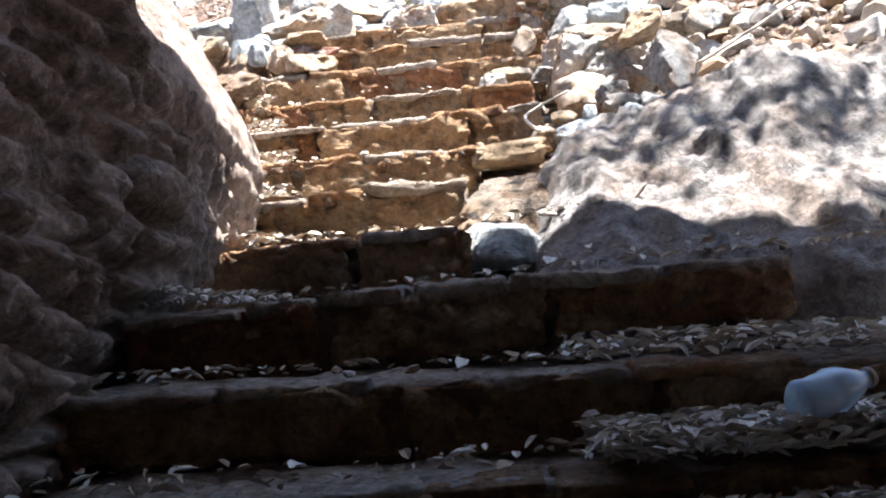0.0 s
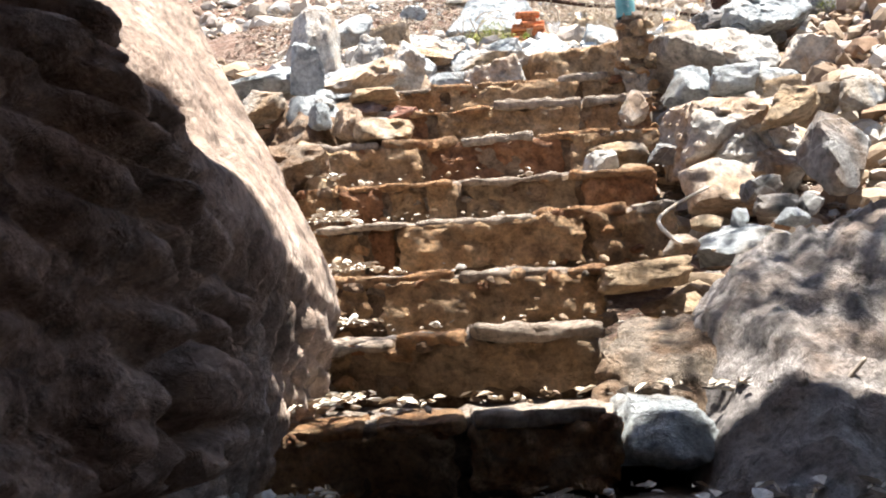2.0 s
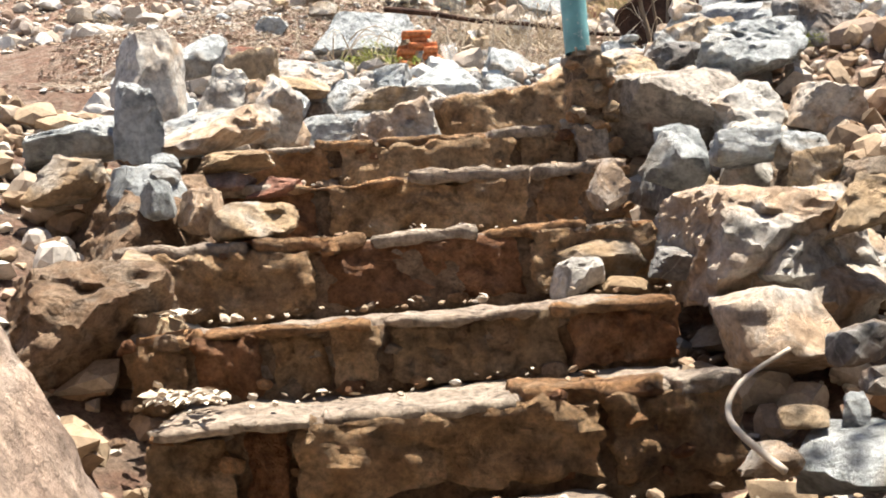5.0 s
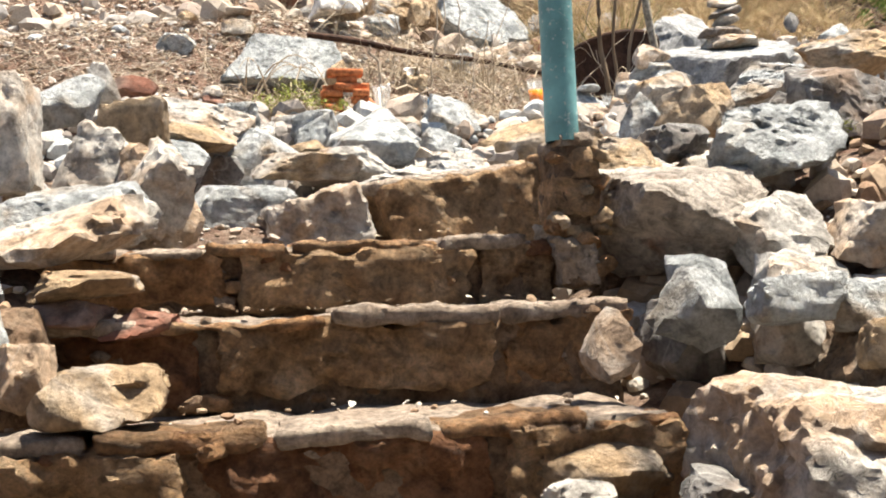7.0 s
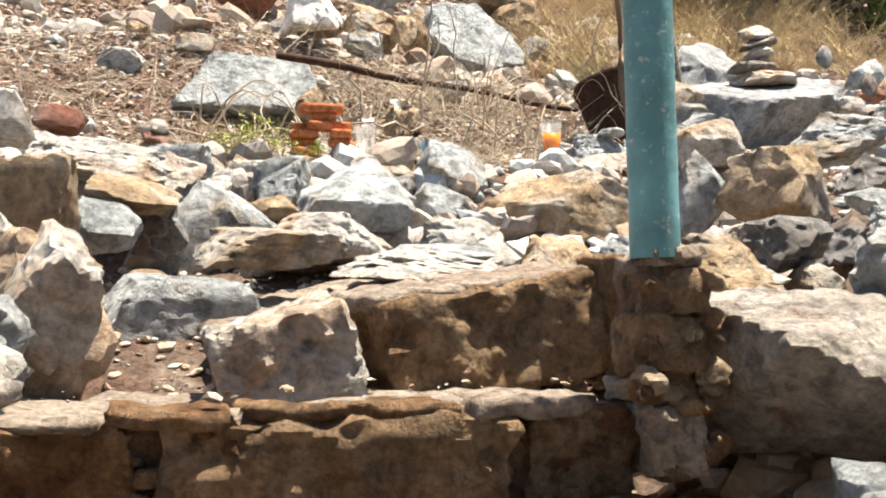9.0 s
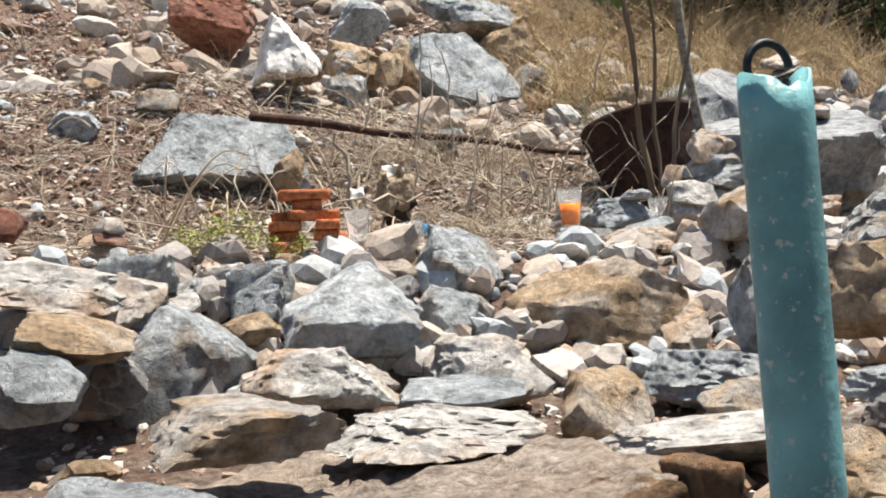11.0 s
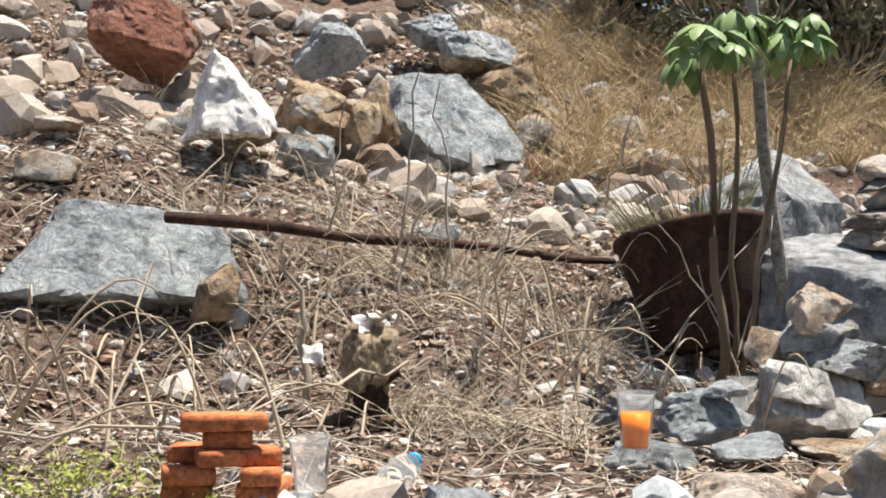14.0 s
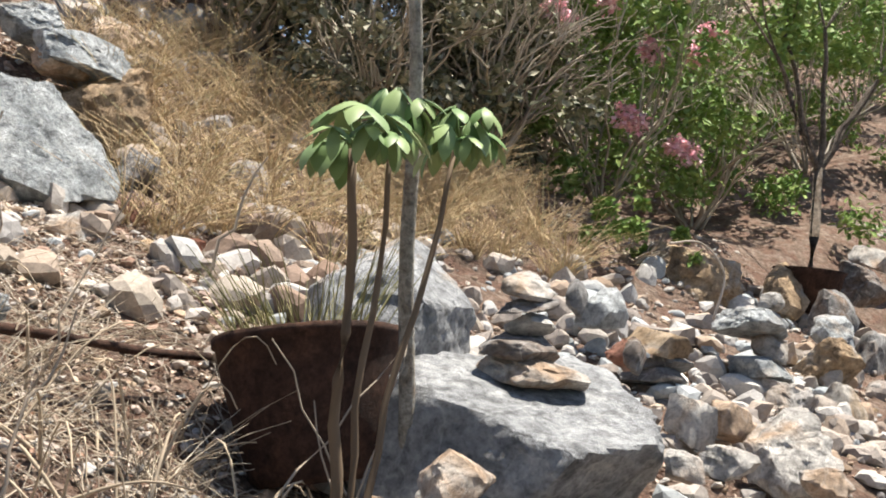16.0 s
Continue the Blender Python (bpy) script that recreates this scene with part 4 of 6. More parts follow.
rock(2.06, 14.07, 5.95, 0.45, 0.39, 0.28, GREY, 'broken blue grey limestone rock', 94, -16, 2, 1, 3, group="rocks on the hillside")
rock(2.81, 14.59, 6.10, 0.59, 0.50, 0.30, PALE, 'pale dusty limestone rock with rough faces', 44, -8, 1, 2, 4, group="rocks on the hillside")
rock(2.17, 13.65, 5.70, 0.35, 0.29, 0.22, PALE, 'pale dusty limestone rock with rough faces', 73, 19, 10, 4, 3, group="rocks on the hillside")
rock(2.57, 13.06, 4.92, 0.40, 0.34, 0.25, OCHRE, 'brown ochre stained broken rock', 68, 19, 4, -3, 3, group="rocks on the hillside")
rock(2.55, 12.65, 4.69, 0.34, 0.29, 0.20, RED, 'reddish brown earthy rock', 25, -21, 8, -4, 3, group="rocks on the hillside")
rock(0.13, 13.10, 5.57, 0.64, 0.54, 0.49, RED, 'reddish brown earthy rock', 80, -0, -1, 4, 4, group="rocks on the hillside")
rock(2.01, 12.44, 4.74, 0.25, 0.21, 0.20, PALE, 'pale dusty limestone rock with rough faces', 91, 4, 1, 6, 3, group="rocks on the hillside")
rock(2.44, 12.85, 4.89, 0.34, 0.29, 0.21, RED, 'reddish brown earthy rock', 44, -16, 8, 4, 3, group="rocks on the hillside")
rock(2.39, 12.25, 4.67, 0.34, 0.29, 0.12, OCHRE, 'brown ochre stained broken rock', 77, 16, 15, -5, 4, group="rocks on the hillside")
rock(0.80, 11.64, 4.73, 0.29, 0.25, 0.25, GREY, 'broken blue grey limestone rock', 37, -15, 9, -4, 4, group="rocks on the hillside")
rock(1.03, 12.26, 5.09, 0.42, 0.36, 0.20, OCHRE, 'brown ochre stained broken rock', 60, -1, 2, 4, 4, group="rocks on the hillside")
rock(1.19, 12.13, 5.00, 0.22, 0.19, 0.23, OCHRE, 'brown ochre stained broken rock', 7, 11, 12, 0, 3, group="rocks on the hillside")
rock(2.29, 13.70, 5.74, 0.64, 0.54, 0.31, GREY, 'broken blue grey limestone rock', 0, 17, 6, -3, 4, group="rocks on the hillside")
rock(2.40, 13.36, 5.43, 0.40, 0.34, 0.37, OCHRE, 'brown ochre stained broken rock', 46, -7, 15, 1, 4, group="rocks on the hillside")
rock(2.40, 12.94, 5.10, 0.27, 0.23, 0.24, DARKROCK, 'dark grey broken rock', 54, -19, -1, -1, 3, group="rocks on the hillside")
rock(1.28, 11.03, 4.37, 0.22, 0.19, 0.11, GREY, 'flat broken blue grey limestone rock', 25, 13, 4, -6, 3, group="rocks on the hillside")
rock(3.06, 10.53, 4.69, 0.21, 0.18, 0.10, PALE, 'flat pale dusty limestone rock with rough faces', 11, 14, 7, -4, 3, group="stacked flat stones")
rock(3.06, 10.52, 4.62, 0.24, 0.21, 0.07, DARKROCK, 'flat dark grey broken rock', 54, -22, 3, -6, 4, group="stacked flat stones")
rock(3.05, 10.49, 4.55, 0.18, 0.15, 0.09, PALE, 'pale dusty limestone rock with rough faces', 21, -19, 4, 0, 3, group="stacked flat stones")
rock(3.02, 10.49, 4.47, 0.34, 0.29, 0.10, DARKROCK, 'flat dark grey broken rock', 8, 6, 5, 0, 4, group="stacked flat stones")
rock(3.05, 10.42, 4.38, 0.38, 0.32, 0.11, PALE, 'flat pale dusty limestone rock with rough faces', 66, -16, 8, 6, 4, group="stacked flat stones")
rock(4.53, 11.24, 4.57, 0.28, 0.24, 0.14, OCHRE, 'flat brown ochre stained broken rock', 15, -8, 3, -2, 3, group="stacked flat stones")
rock(4.57, 11.25, 4.47, 0.31, 0.26, 0.10, DARKROCK, 'flat dark grey broken rock', 5, 4, -3, 1, 3, group="stacked flat stones")
rock(4.56, 11.26, 4.40, 0.36, 0.31, 0.12, DARKROCK, 'flat dark grey broken rock', 45, 12, 0, 1, 4, group="stacked flat stones")
rock(4.56, 11.25, 4.32, 0.31, 0.26, 0.10, DARKROCK, 'flat dark grey broken rock', 79, 20, 2, -4, 3, group="stacked flat stones")
rock(4.28, 11.23, 4.49, 0.17, 0.15, 0.15, RED, 'reddish brown earthy rock', 74, -2, 16, 6, 3, group="stacked flat stones")
rock(0.35, 10.32, 4.13, 0.16, 0.13, 0.20, OCHRE, 'brown ochre stained broken rock', 24, 2, 8, 1, 3, group="rocks on the hillside")
rock(2.18, 9.65, 4.11, 0.24, 0.19, 0.16, PALE, 'pale dusty limestone rock with rough faces', 76, -10, 8, 1, 4, group="stacked flat stones")
rock(2.19, 9.69, 4.04, 0.31, 0.26, 0.14, GREY, 'flat broken blue grey limestone rock', 40, 20, 0, -1, 4, group="stacked flat stones")
rock(2.23, 9.65, 3.96, 0.33, 0.28, 0.14, GREY, 'flat broken blue grey limestone rock', 79, 20, 3, 4, 4, group="stacked flat stones")
rock(5.52, 11.47, 4.76, 0.43, 0.37, 0.18, GREY, 'flat broken blue grey limestone rock', 29, -9, 0, -2, 4, group="stacked flat stones")
rock(5.64, 11.45, 4.64, 0.33, 0.28, 0.18, OCHRE, 'flat brown ochre stained broken rock', 12, 13, -1, -2, 3, group="stacked flat stones")
rock(5.53, 11.41, 4.50, 0.42, 0.36, 0.17, GREY, 'flat broken blue grey limestone rock', 0, 21, -2, -2, 4, group="stacked flat stones")
rock(5.52, 11.26, 4.35, 0.42, 0.36, 0.25, PALE, 'flat pale dusty limestone rock with rough faces', 47, 17, 7, 2, 4, group="stacked flat stones")
rock(5.60, 11.43, 4.89, 0.17, 0.14, 0.12, PALE, 'flat pale dusty limestone rock with rough faces', 93, 21, 2, -1, 3, group="stacked flat stones")
rock(6.48, 11.67, 4.59, 0.43, 0.36, 0.38, OCHRE, 'brown ochre stained broken rock', 5, -3, 4, 0, 4, group="stacked flat stones")
rock(6.61, 11.76, 4.83, 0.36, 0.31, 0.17, GREY, 'flat broken blue grey limestone rock', 55, -18, 8, -5, 3, group="stacked flat stones")
rock(4.12, 10.63, 4.24, 0.21, 0.18, 0.24, PALE, 'pale dusty limestone rock with rough faces', 47, 8, 2, -5, 3, group="rocks on the hillside")
rock(4.39, 10.64, 4.25, 0.23, 0.20, 0.20, PALE, 'pale dusty limestone rock with rough faces', 0, -7, 10, -2, 3, group="rocks on the hillside")
rock(4.33, 10.26, 4.18, 0.40, 0.36, 0.33, PALE, 'pale dusty limestone rock with rough faces', 27, -7, 5, -5, 4, group="rocks on the hillside")
rock(3.65, 10.03, 4.15, 0.22, 0.19, 0.13, PALE, 'flat pale dusty limestone rock with rough faces', 50, -0, 5, 5, 3, group="rocks on the hillside")
rock(3.30, 9.92, 4.14, 0.16, 0.13, 0.12, PALE, 'pale dusty limestone rock with rough faces', 96, -15, 7, -1, 3, group="rocks on the hillside")
rock(3.93, 9.83, 4.12, 0.21, 0.18, 0.13, PALE, 'flat pale dusty limestone rock with rough faces', 94, -21, 2, -3, 3, group="rocks on the hillside")
rock(6.07, 11.24, 4.35, 0.29, 0.24, 0.28, OCHRE, 'brown ochre stained broken rock', 51, -7, 5, 5, 3, group="rocks on the hillside")
rock(6.60, 11.44, 4.27, 0.29, 0.25, 0.22, OCHRE, 'brown ochre stained broken rock', 93, 7, 5, 5, 3, group="rocks on the hillside")
rock(6.83, 13.13, 5.10, 0.93, 0.74, 0.50, OCHRE, 'brown ochre stained broken rock', 65, -17, 14, 5, 4, group="rocks on the hillside")
rock(7.58, 12.86, 5.15, 0.39, 0.33, 0.47, OCHRE, 'brown ochre stained broken rock', 91, 15, 6, 3, 3, group="rocks on the hillside")
rock(7.40, 12.26, 4.97, 0.38, 0.33, 0.35, DARKROCK, 'dark grey broken rock', 20, -6, 13, -3, 3, group="rocks on the hillside")
rock(8.61, 12.88, 5.32, 0.54, 0.46, 0.38, DARKROCK, 'dark grey broken rock', 4, 19, 4, -3, 4, group="rocks on the hillside")
rock(7.55, 12.06, 4.70, 0.38, 0.32, 0.39, DARKROCK, 'dark grey broken rock', 87, 1, 13, 3, 3, group="rocks on the hillside")
rock(10.21, 14.13, 5.99, 0.83, 0.71, 0.27, GREY, 'broken blue grey limestone rock', 66, -12, 7, -4, 4, group="rocks on the hillside")
rock(9.31, 13.26, 5.63, 0.42, 0.36, 0.22, PALE, 'flat pale dusty limestone rock with rough faces', 15, -6, 6, -1, 3, group="rocks on the hillside")
rock(11.20, 16.11, 6.65, 0.75, 0.64, 0.47, GREY, 'broken blue grey limestone rock', 55, -0, 13, 5, 3, group="rocks on the hillside")
rock(10.84, 15.59, 6.33, 0.61, 0.52, 0.21, PALE, 'flat pale dusty limestone rock with rough faces', 18, 12, 0, -0, 3, group="rocks on the hillside")
rock(4.52, 11.65, 4.72, 0.31, 0.26, 0.22, GREY, 'broken blue grey limestone rock', 72, -7, 8, -4, 3, group="rocks on the hillside")
rock(3.94, 11.23, 4.72, 0.16, 0.14, 0.17, DARKROCK, 'dark grey broken rock', 76, 18, 7, 6, 3, group="rocks on the hillside")
rock(4.14, 11.02, 4.49, 0.16, 0.14, 0.17, DARKROCK, 'flat dark grey broken rock', 44, 13, 5, 6, 3, group="rocks on the hillside")
rock(2.07, 9.77, 3.97, 0.16, 0.13, 0.15, PALE, 'pale dusty limestone rock with rough faces', 79, 11, 3, 2, 3, group="stones of the rubble wall")
rock(1.50, 9.62, 3.80, 0.18, 0.15, 0.11, GREY, 'broken blue grey limestone rock', 2, 9, 8, 5, 4, group="stones of the rubble wall")
rock(2.02, 9.54, 3.87, 0.24, 0.21, 0.15, PALE, 'pale dusty limestone rock with rough faces', 16, -2, 8, 2, 4, group="stones of the rubble wall")
rock(2.85, 10.06, 3.84, 0.37, 0.32, 0.14, PALE, 'flat pale dusty limestone rock with rough faces', 41, -20, -1, 4, 4, group="stones of the rubble wall")
rock(1.70, 9.42, 3.88, 0.15, 0.13, 0.05, GREY, 'flat broken blue grey limestone rock', 8, 15, -2, 1, 3, group="stones of the rubble wall")
rock(3.21, 10.23, 3.89, 0.22, 0.19, 0.18, OCHRE, 'brown ochre stained broken rock', 31, -20, 11, -5, 3, group="stones of the rubble wall")
shaped_rock(2.98, 10.38, 4.15, 1.16, 0.92, 0.62, BOULDER, 'large pale blue grey boulder with a smooth sloping top', 5, (((-0.13, -0.42, 0.90), 0.46), ((0.16, -0.87, -0.46), 0.70), ((0.95, -0.3, -0.1), 0.90), ((-0.85, -0.5, 0.12), 0.84), ((0.0, 1.0, 0.15), 0.92), ((0, 0, -1), 0.95), ((0.5, -0.75, 0.15), 0.92)), 0, 'rocks on the hillside', 1, 0.035)
shaped_rock(3.02, 11.38, 4.58, 0.87, 0.84, 0.66, BOULDER, 'large pale grey boulder behind the plant pot', 9, (((0.35, -0.5, 0.8), 0.5), ((-0.6, -0.6, 0.5), 0.7), ((0, 0, -1), 0.7)), 0, 'rocks on the hillside')
shaped_rock(0.04, 10.57, 4.22, 0.86, 0.45, 0.44, SLAB, 'wide flat grey stone slab lying on the slope', 21, (((0, -0.85, 0.55), 0.36), ((0, -0.3, -1), 0.5), ((0.1, 0.2, 1), 0.62), ((-1, -0.2, 0.2), 0.9), ((1, -0.4, -0.1), 0.85)), 4, 'rocks on the hillside')
shaped_rock(1.80, 12.78, 5.11, 0.91, 0.52, 0.66, SLAB, 'grey tilted stone slab resting on brown earth', 33, (((0.15, -0.8, 0.6), 0.34), ((0.8, 0, 0.55), 0.62), ((-0.75, -0.2, -0.5), 0.62), ((-0.1, 0, 1), 0.72), ((0.25, 0, -1), 0.7)), 0, 'rocks on the hillside')
shaped_rock(0.34, 8.40, 3.46, 0.43, 0.31, 0.31, SLAB, 'big broken blue grey block in the rubble wall', 47, (((0.05, -0.75, 0.68), 0.40), ((-0.6, -0.3, 0.75), 0.6), ((0.65, -0.4, 0.5), 0.6), ((0, -1, -0.3), 0.7)), 0, 'stones of the rubble wall')
shaped_rock(1.19, 8.56, 3.42, 0.64, 0.40, 0.35, OCHRE, 'big ochre stained block in the rubble wall', 58, (((-0.5, -0.35, 0.85), 0.5), ((0.3, -0.95, 0.12), 0.5), ((0.55, -0.1, 0.7), 0.62), ((-0.6, -0.8, 0.0), 0.7)), 0, 'stones of the rubble wall')


# ---------------- loose rubble, gravel and litter ----------------
STEPS = [(o.location.y, o.location.z) for o in scene.objects if o.name.startswith("stone_step")]


TILT = {o.location.y: math.tan(o.rotation_euler.y) for o in scene.objects if o.name.startswith("stone_step")}


def tread(x, sy, sz):
    return sz - x * TILT[sy]


def surface_z(x, y):
    """The tread or the ground under x, y."""
    z = ground_z(x, y)
    if -0.8 < x < 0.55 and y < 7.0:
        on = [sz for sy, sz in STEPS if sy <= y - 0.02 and y < sy + 0.46]
        if on:
            z = max(z, max(on))
    return z


def pebble_shapes(seed, count, level):
    out = []
    for i in range(count):
        bm = unit_rock(seed + i, level, 5, 0.9, 0.05)
        bm.verts.ensure_lookup_table()
        out.append((np.array([v.co[:] for v in bm.verts]), np.array([[v.index for v in f.verts] for f in bm.faces])))
        bm.free()
    return out


def scatter(name, spots, shapes, material, seed, label, squash=0.6):
    """Many small stones in one mesh: spots are (x, y, z, size)."""
    rng = np.random.default_rng(seed)
    vs, fs, base = [], [], 0
    for x, y, z, size in spots:
        v, f = shapes[rng.integers(len(shapes))]
        q = Euler(rng.uniform(-0.5, 0.5, 2).tolist() + [rng.uniform(0, 6.28)]).to_matrix()
        sc = size * 0.5 * np.array([rng.uniform(0.7, 1.3), rng.uniform(0.6, 1.1), rng.uniform(0.6, 1.2) * squash])
        vs.append((v * sc) @ np.array(q).T + (x, y, z))
        fs.append(f + base)
        base += len(v)
    me = bpy.data.meshes.new(name)
    me.from_pydata(np.concatenate(vs).tolist(), [], np.concatenate(fs).tolist())
    me.materials.append(material)
    return tagged(new(name, me), label, "stones", kind="stuff")


def island_stone(name, cols, bumpy=0.4):
    """Small stones, each of its own shade."""
    m, nt, b = nodes_of(name, 0.92)
    geo = nt.nodes.new("ShaderNodeNewGeometry")
    n = len(cols)
    col = ramp(nt, geo.outputs["Random Per Island"], [(i / max(1, n - 1), c) for i, c in enumerate(cols)])
    vec = geo.outputs["Position"]
    col = mix(nt, 0.85, col, ramp(nt, noise_node(nt, vec, 60, 6, 0.7), [(0.3, (0.65, 0.65, 0.65)), (0.7, (1.2, 1.2, 1.2))]), "MULTIPLY")
    nt.links.new(col, b.inputs["Base Color"])
    bump(nt, b, noise_node(nt, vec, 90, 5, 0.7), bumpy, 0.01)
    return m


GRAVEL = island_stone("gravel", [(0.22, 0.16, 0.11), (0.42, 0.32, 0.23), (0.50, 0.47, 0.43), (0.33, 0.2, 0.14), (0.62, 0.56, 0.48), (0.36, 0.36, 0.36)])
RUBBLE = island_stone("rubble_stone", [(0.30, 0.325, 0.335), (0.43, 0.45, 0.455), (0.36, 0.265, 0.19), (0.48, 0.46, 0.43), (0.23, 0.20, 0.18), (0.42, 0.37, 0.32)])
BANKSTONE = island_stone("bank_stone", [(0.16, 0.11, 0.075), (0.34, 0.26, 0.18), (0.22, 0.14, 0.09), (0.46, 0.43, 0.39), (0.28, 0.2, 0.13), (0.5, 0.47, 0.43)])
HILLSTONE = island_stone("hill_stone", [(0.30, 0.24, 0.19), (0.42, 0.37, 0.31), (0.22, 0.15, 0.11), (0.46, 0.45, 0.43), (0.34, 0.27, 0.21), (0.34, 0.33, 0.32)])
PALELITTER = island_stone("pale_litter", [(0.52, 0.46, 0.38), (0.62, 0.57, 0.5), (0.7, 0.67, 0.62), (0.36, 0.28, 0.2), (0.6, 0.52, 0.42)], 0.2)
LITTER = island_stone("leaf_litter", [(0.27, 0.18, 0.13), (0.43, 0.335, 0.265), (0.58, 0.51, 0.44), (0.20, 0.11, 0.075), (0.45, 0.365, 0.295)], 0.2)

rng = random.Random(11)
small, fine = pebble_shapes(200, 8, 2), pebble_shapes(300, 8, 1)


def spots_in(n, x0, x1, y0, y1, lo, hi, fn=surface_z, keep=None, sink=0.0):
    out = []
    while len(out) < n:
        x, y = rng.uniform(x0, x1), rng.uniform(y0, y1)
        if keep and not keep(x, y):
            n -= 1
            continue
        s = lo + (hi - lo) * rng.random() ** 2.5
        out.append((x, y, fn(x, y) + s * (0.1 - sink), s))
    return out


bank = spots_in(1300, 0.5, 2.6, 3.9, 7.4, 0.05, 0.20, ground_z) + spots_in(900, -2.4, -0.7, 4.0, 7.6, 0.05, 0.20, ground_z)
scatter("bank_rubble", bank, small, BANKSTONE, 4, "brown and grey rubble stones packed into the stair banks", 0.75)
rub = spots_in(800, -1.6, 2.6, 8.3, 8.95, 0.05, 0.20, ground_z) + spots_in(700, 2.2, 7.0, 8.8, 12.2, 0.05, 0.22, ground_z)
rub += spots_in(420, -2.0, 4.0, 9.6, 13.0, 0.03, 0.12, ground_z) + spots_in(650, 3.0, 8.5, 10.6, 13.2, 0.04, 0.26, ground_z)
scatter("hill_rubble", spots_in(2600, -4.5, 4.0, 11.6, 20.0, 0.04, 0.32, ground_z), small, HILLSTONE, 7, "brown and grey stones strewn over the upper slope", 0.75)
scatter("rubble", rub, small, RUBBLE, 1, "broken grey and brown rubble stones heaped on the banks", 0.75)
grv = spots_in(9000, -2.0, 3.6, 8.9, 13.2, 0.012, 0.06, ground_z) + spots_in(3000, -0.5, 3.5, 7.0, 8.9, 0.012, 0.05, ground_z)
grv += spots_in(2500, 3.0, 8.0, 9.0, 14.0, 0.02, 0.07, ground_z) + spots_in(2500, -2.0, 2.2, 4.0, 7.5, 0.015, 0.06, ground_z)
grv += spots_in(7000, -3.5, 3.6, 11.5, 15.0, 0.02, 0.09, ground_z)
scatter("gravel", grv, fine, GRAVEL, 2, "loose brown and grey gravel on the hillside soil")
trd = []
for sy, sz in STEPS:
    for k in range(28 if sy > 3 else 50):
        x = rng.uniform(-0.8, 0.55 if sy > 3.2 else 1.1)
        d = 0.03 + 0.36 * rng.random() ** 0.8
        s = 0.006 + 0.03 * rng.random() ** 4
        trd.append((x, sy + d, tread(x, sy, sz) + 0.012 + 0.2 * s, s))
scatter("tread_stones", trd, fine, BANKSTONE, 3, "small stones and grit lying on the treads")


debris = []
for sy, sz in STEPS:
    if 2.9 < sy < 5.2:
        left = float(np.interp(sy, [2.93, 3.36, 3.76, 4.17, 5.02], [-0.74, -0.66, -0.62, -0.64, -0.84]))
        for k in range(110 if sy < 3.2 else 12):
            x = left + 0.34 * rng.random() ** 1.6
            size = 0.010 + 0.036 * rng.random() ** 2.5
            debris.append((x, sy + 0.06 + 0.32 * rng.random(), tread(x, sy, sz) + 0.01 + 0.05 * max(0.0, left + 0.16 - x) / 0.16 + 0.3 * size, size))
scatter("pale_debris", debris, fine, PALELITTER, 9, "pale stone chips and petals heaped at the edge of the treads")


def flakes(name, spots, material, seed, label, category="litter"):
    """Dry leaves and chips: bent scraps lying about."""
    r = np.random.default_rng(seed)
    vs, fs = [], []
    for x, y, z, s in spots:
        q = np.array(Euler((r.uniform(-0.45, 0.45), r.uniform(-0.45, 0.45), r.uniform(0, 6.28))).to_matrix())
        w = s * r.uniform(0.12, 0.6)
        pts = np.array([(-s, 0, 0), (-s * 0.3, -w, s * 0.25), (s * 0.5, -w * 0.8, s * 0.3), (s, 0, 0.05 * s), (s * 0.4, w, s * 0.3), (-s * 0.4, w * 0.9, s * 0.2), (0, 0, -s * 0.05)]) * 0.5
        k = len(vs)
        vs += ((pts @ q.T) + (x, y, z)).tolist()
        fs += [(k + a, k + b, k + 6) for a, b in ((0, 1), (1, 2), (2, 3), (3, 4), (4, 5), (5, 0))]
    me = bpy.data.meshes.new(name)
    me.from_pydata(vs, [], fs)
    me.materials.append(material)
    return tagged(new(name, me), label, category, kind="stuff")


lit = []
for sy, sz in STEPS:
    if sy < 1.0:
        continue
    for k in range(260 if sy < 3.5 else 9):
        x = rng.uniform(-0.85, 1.15 if sy < 3.2 else 0.5)
        if sy < 3.5 and rng.random() > 0.35 + 0.65 * max(0.0, min(1.0, (x - 0.1) / 0.6)) + (0.4 if x < -0.55 else 0.0):
            continue
        lit.append((x, sy + 0.02 + 0.34 * rng.random(), tread(x, sy, sz) + 0.028, rng.uniform(0.016, 0.06) if sy < 3.5 else rng.uniform(0.01, 0.032)))
for k in range(6800):
    x, y = 1.25 - 0.95 * rng.random() ** (0.9 if k % 2 else 1.4), (rng.uniform(1.32, 2.5) if k % 4 else rng.uniform(1.75, 3.0))
    under = [tread(x, sy, sz) for sy, sz in STEPS if sy + 0.02 <= y]
    lit.append((x, y, max(under) + 0.02 + 0.05 * rng.random(), rng.uniform(0.02, 0.075)))
for k in range(420):
    y = rng.uniform(3.0, 5.2)
    lit.append((float(np.interp(y, [3.0, 3.4, 3.8, 4.2, 5.2], [-0.66, -0.58, -0.55, -0.58, -0.78])) + rng.uniform(-0.06, 0.09), y, max([sz for sy, sz in STEPS if sy <= y]) + 0.04, rng.uniform(0.02, 0.05)))
flakes("leaf_litter", lit, PALELITTER, 5, "dry pale leaf litter and chips on the steps")
ter = [(x, y, ground_z(x, y) + 0.012, rng.uniform(0.012, 0.05)) for x, y in ((rng.uniform(-2.2, 4.2), rng.uniform(8.9, 14.5)) for _ in range(34000))]
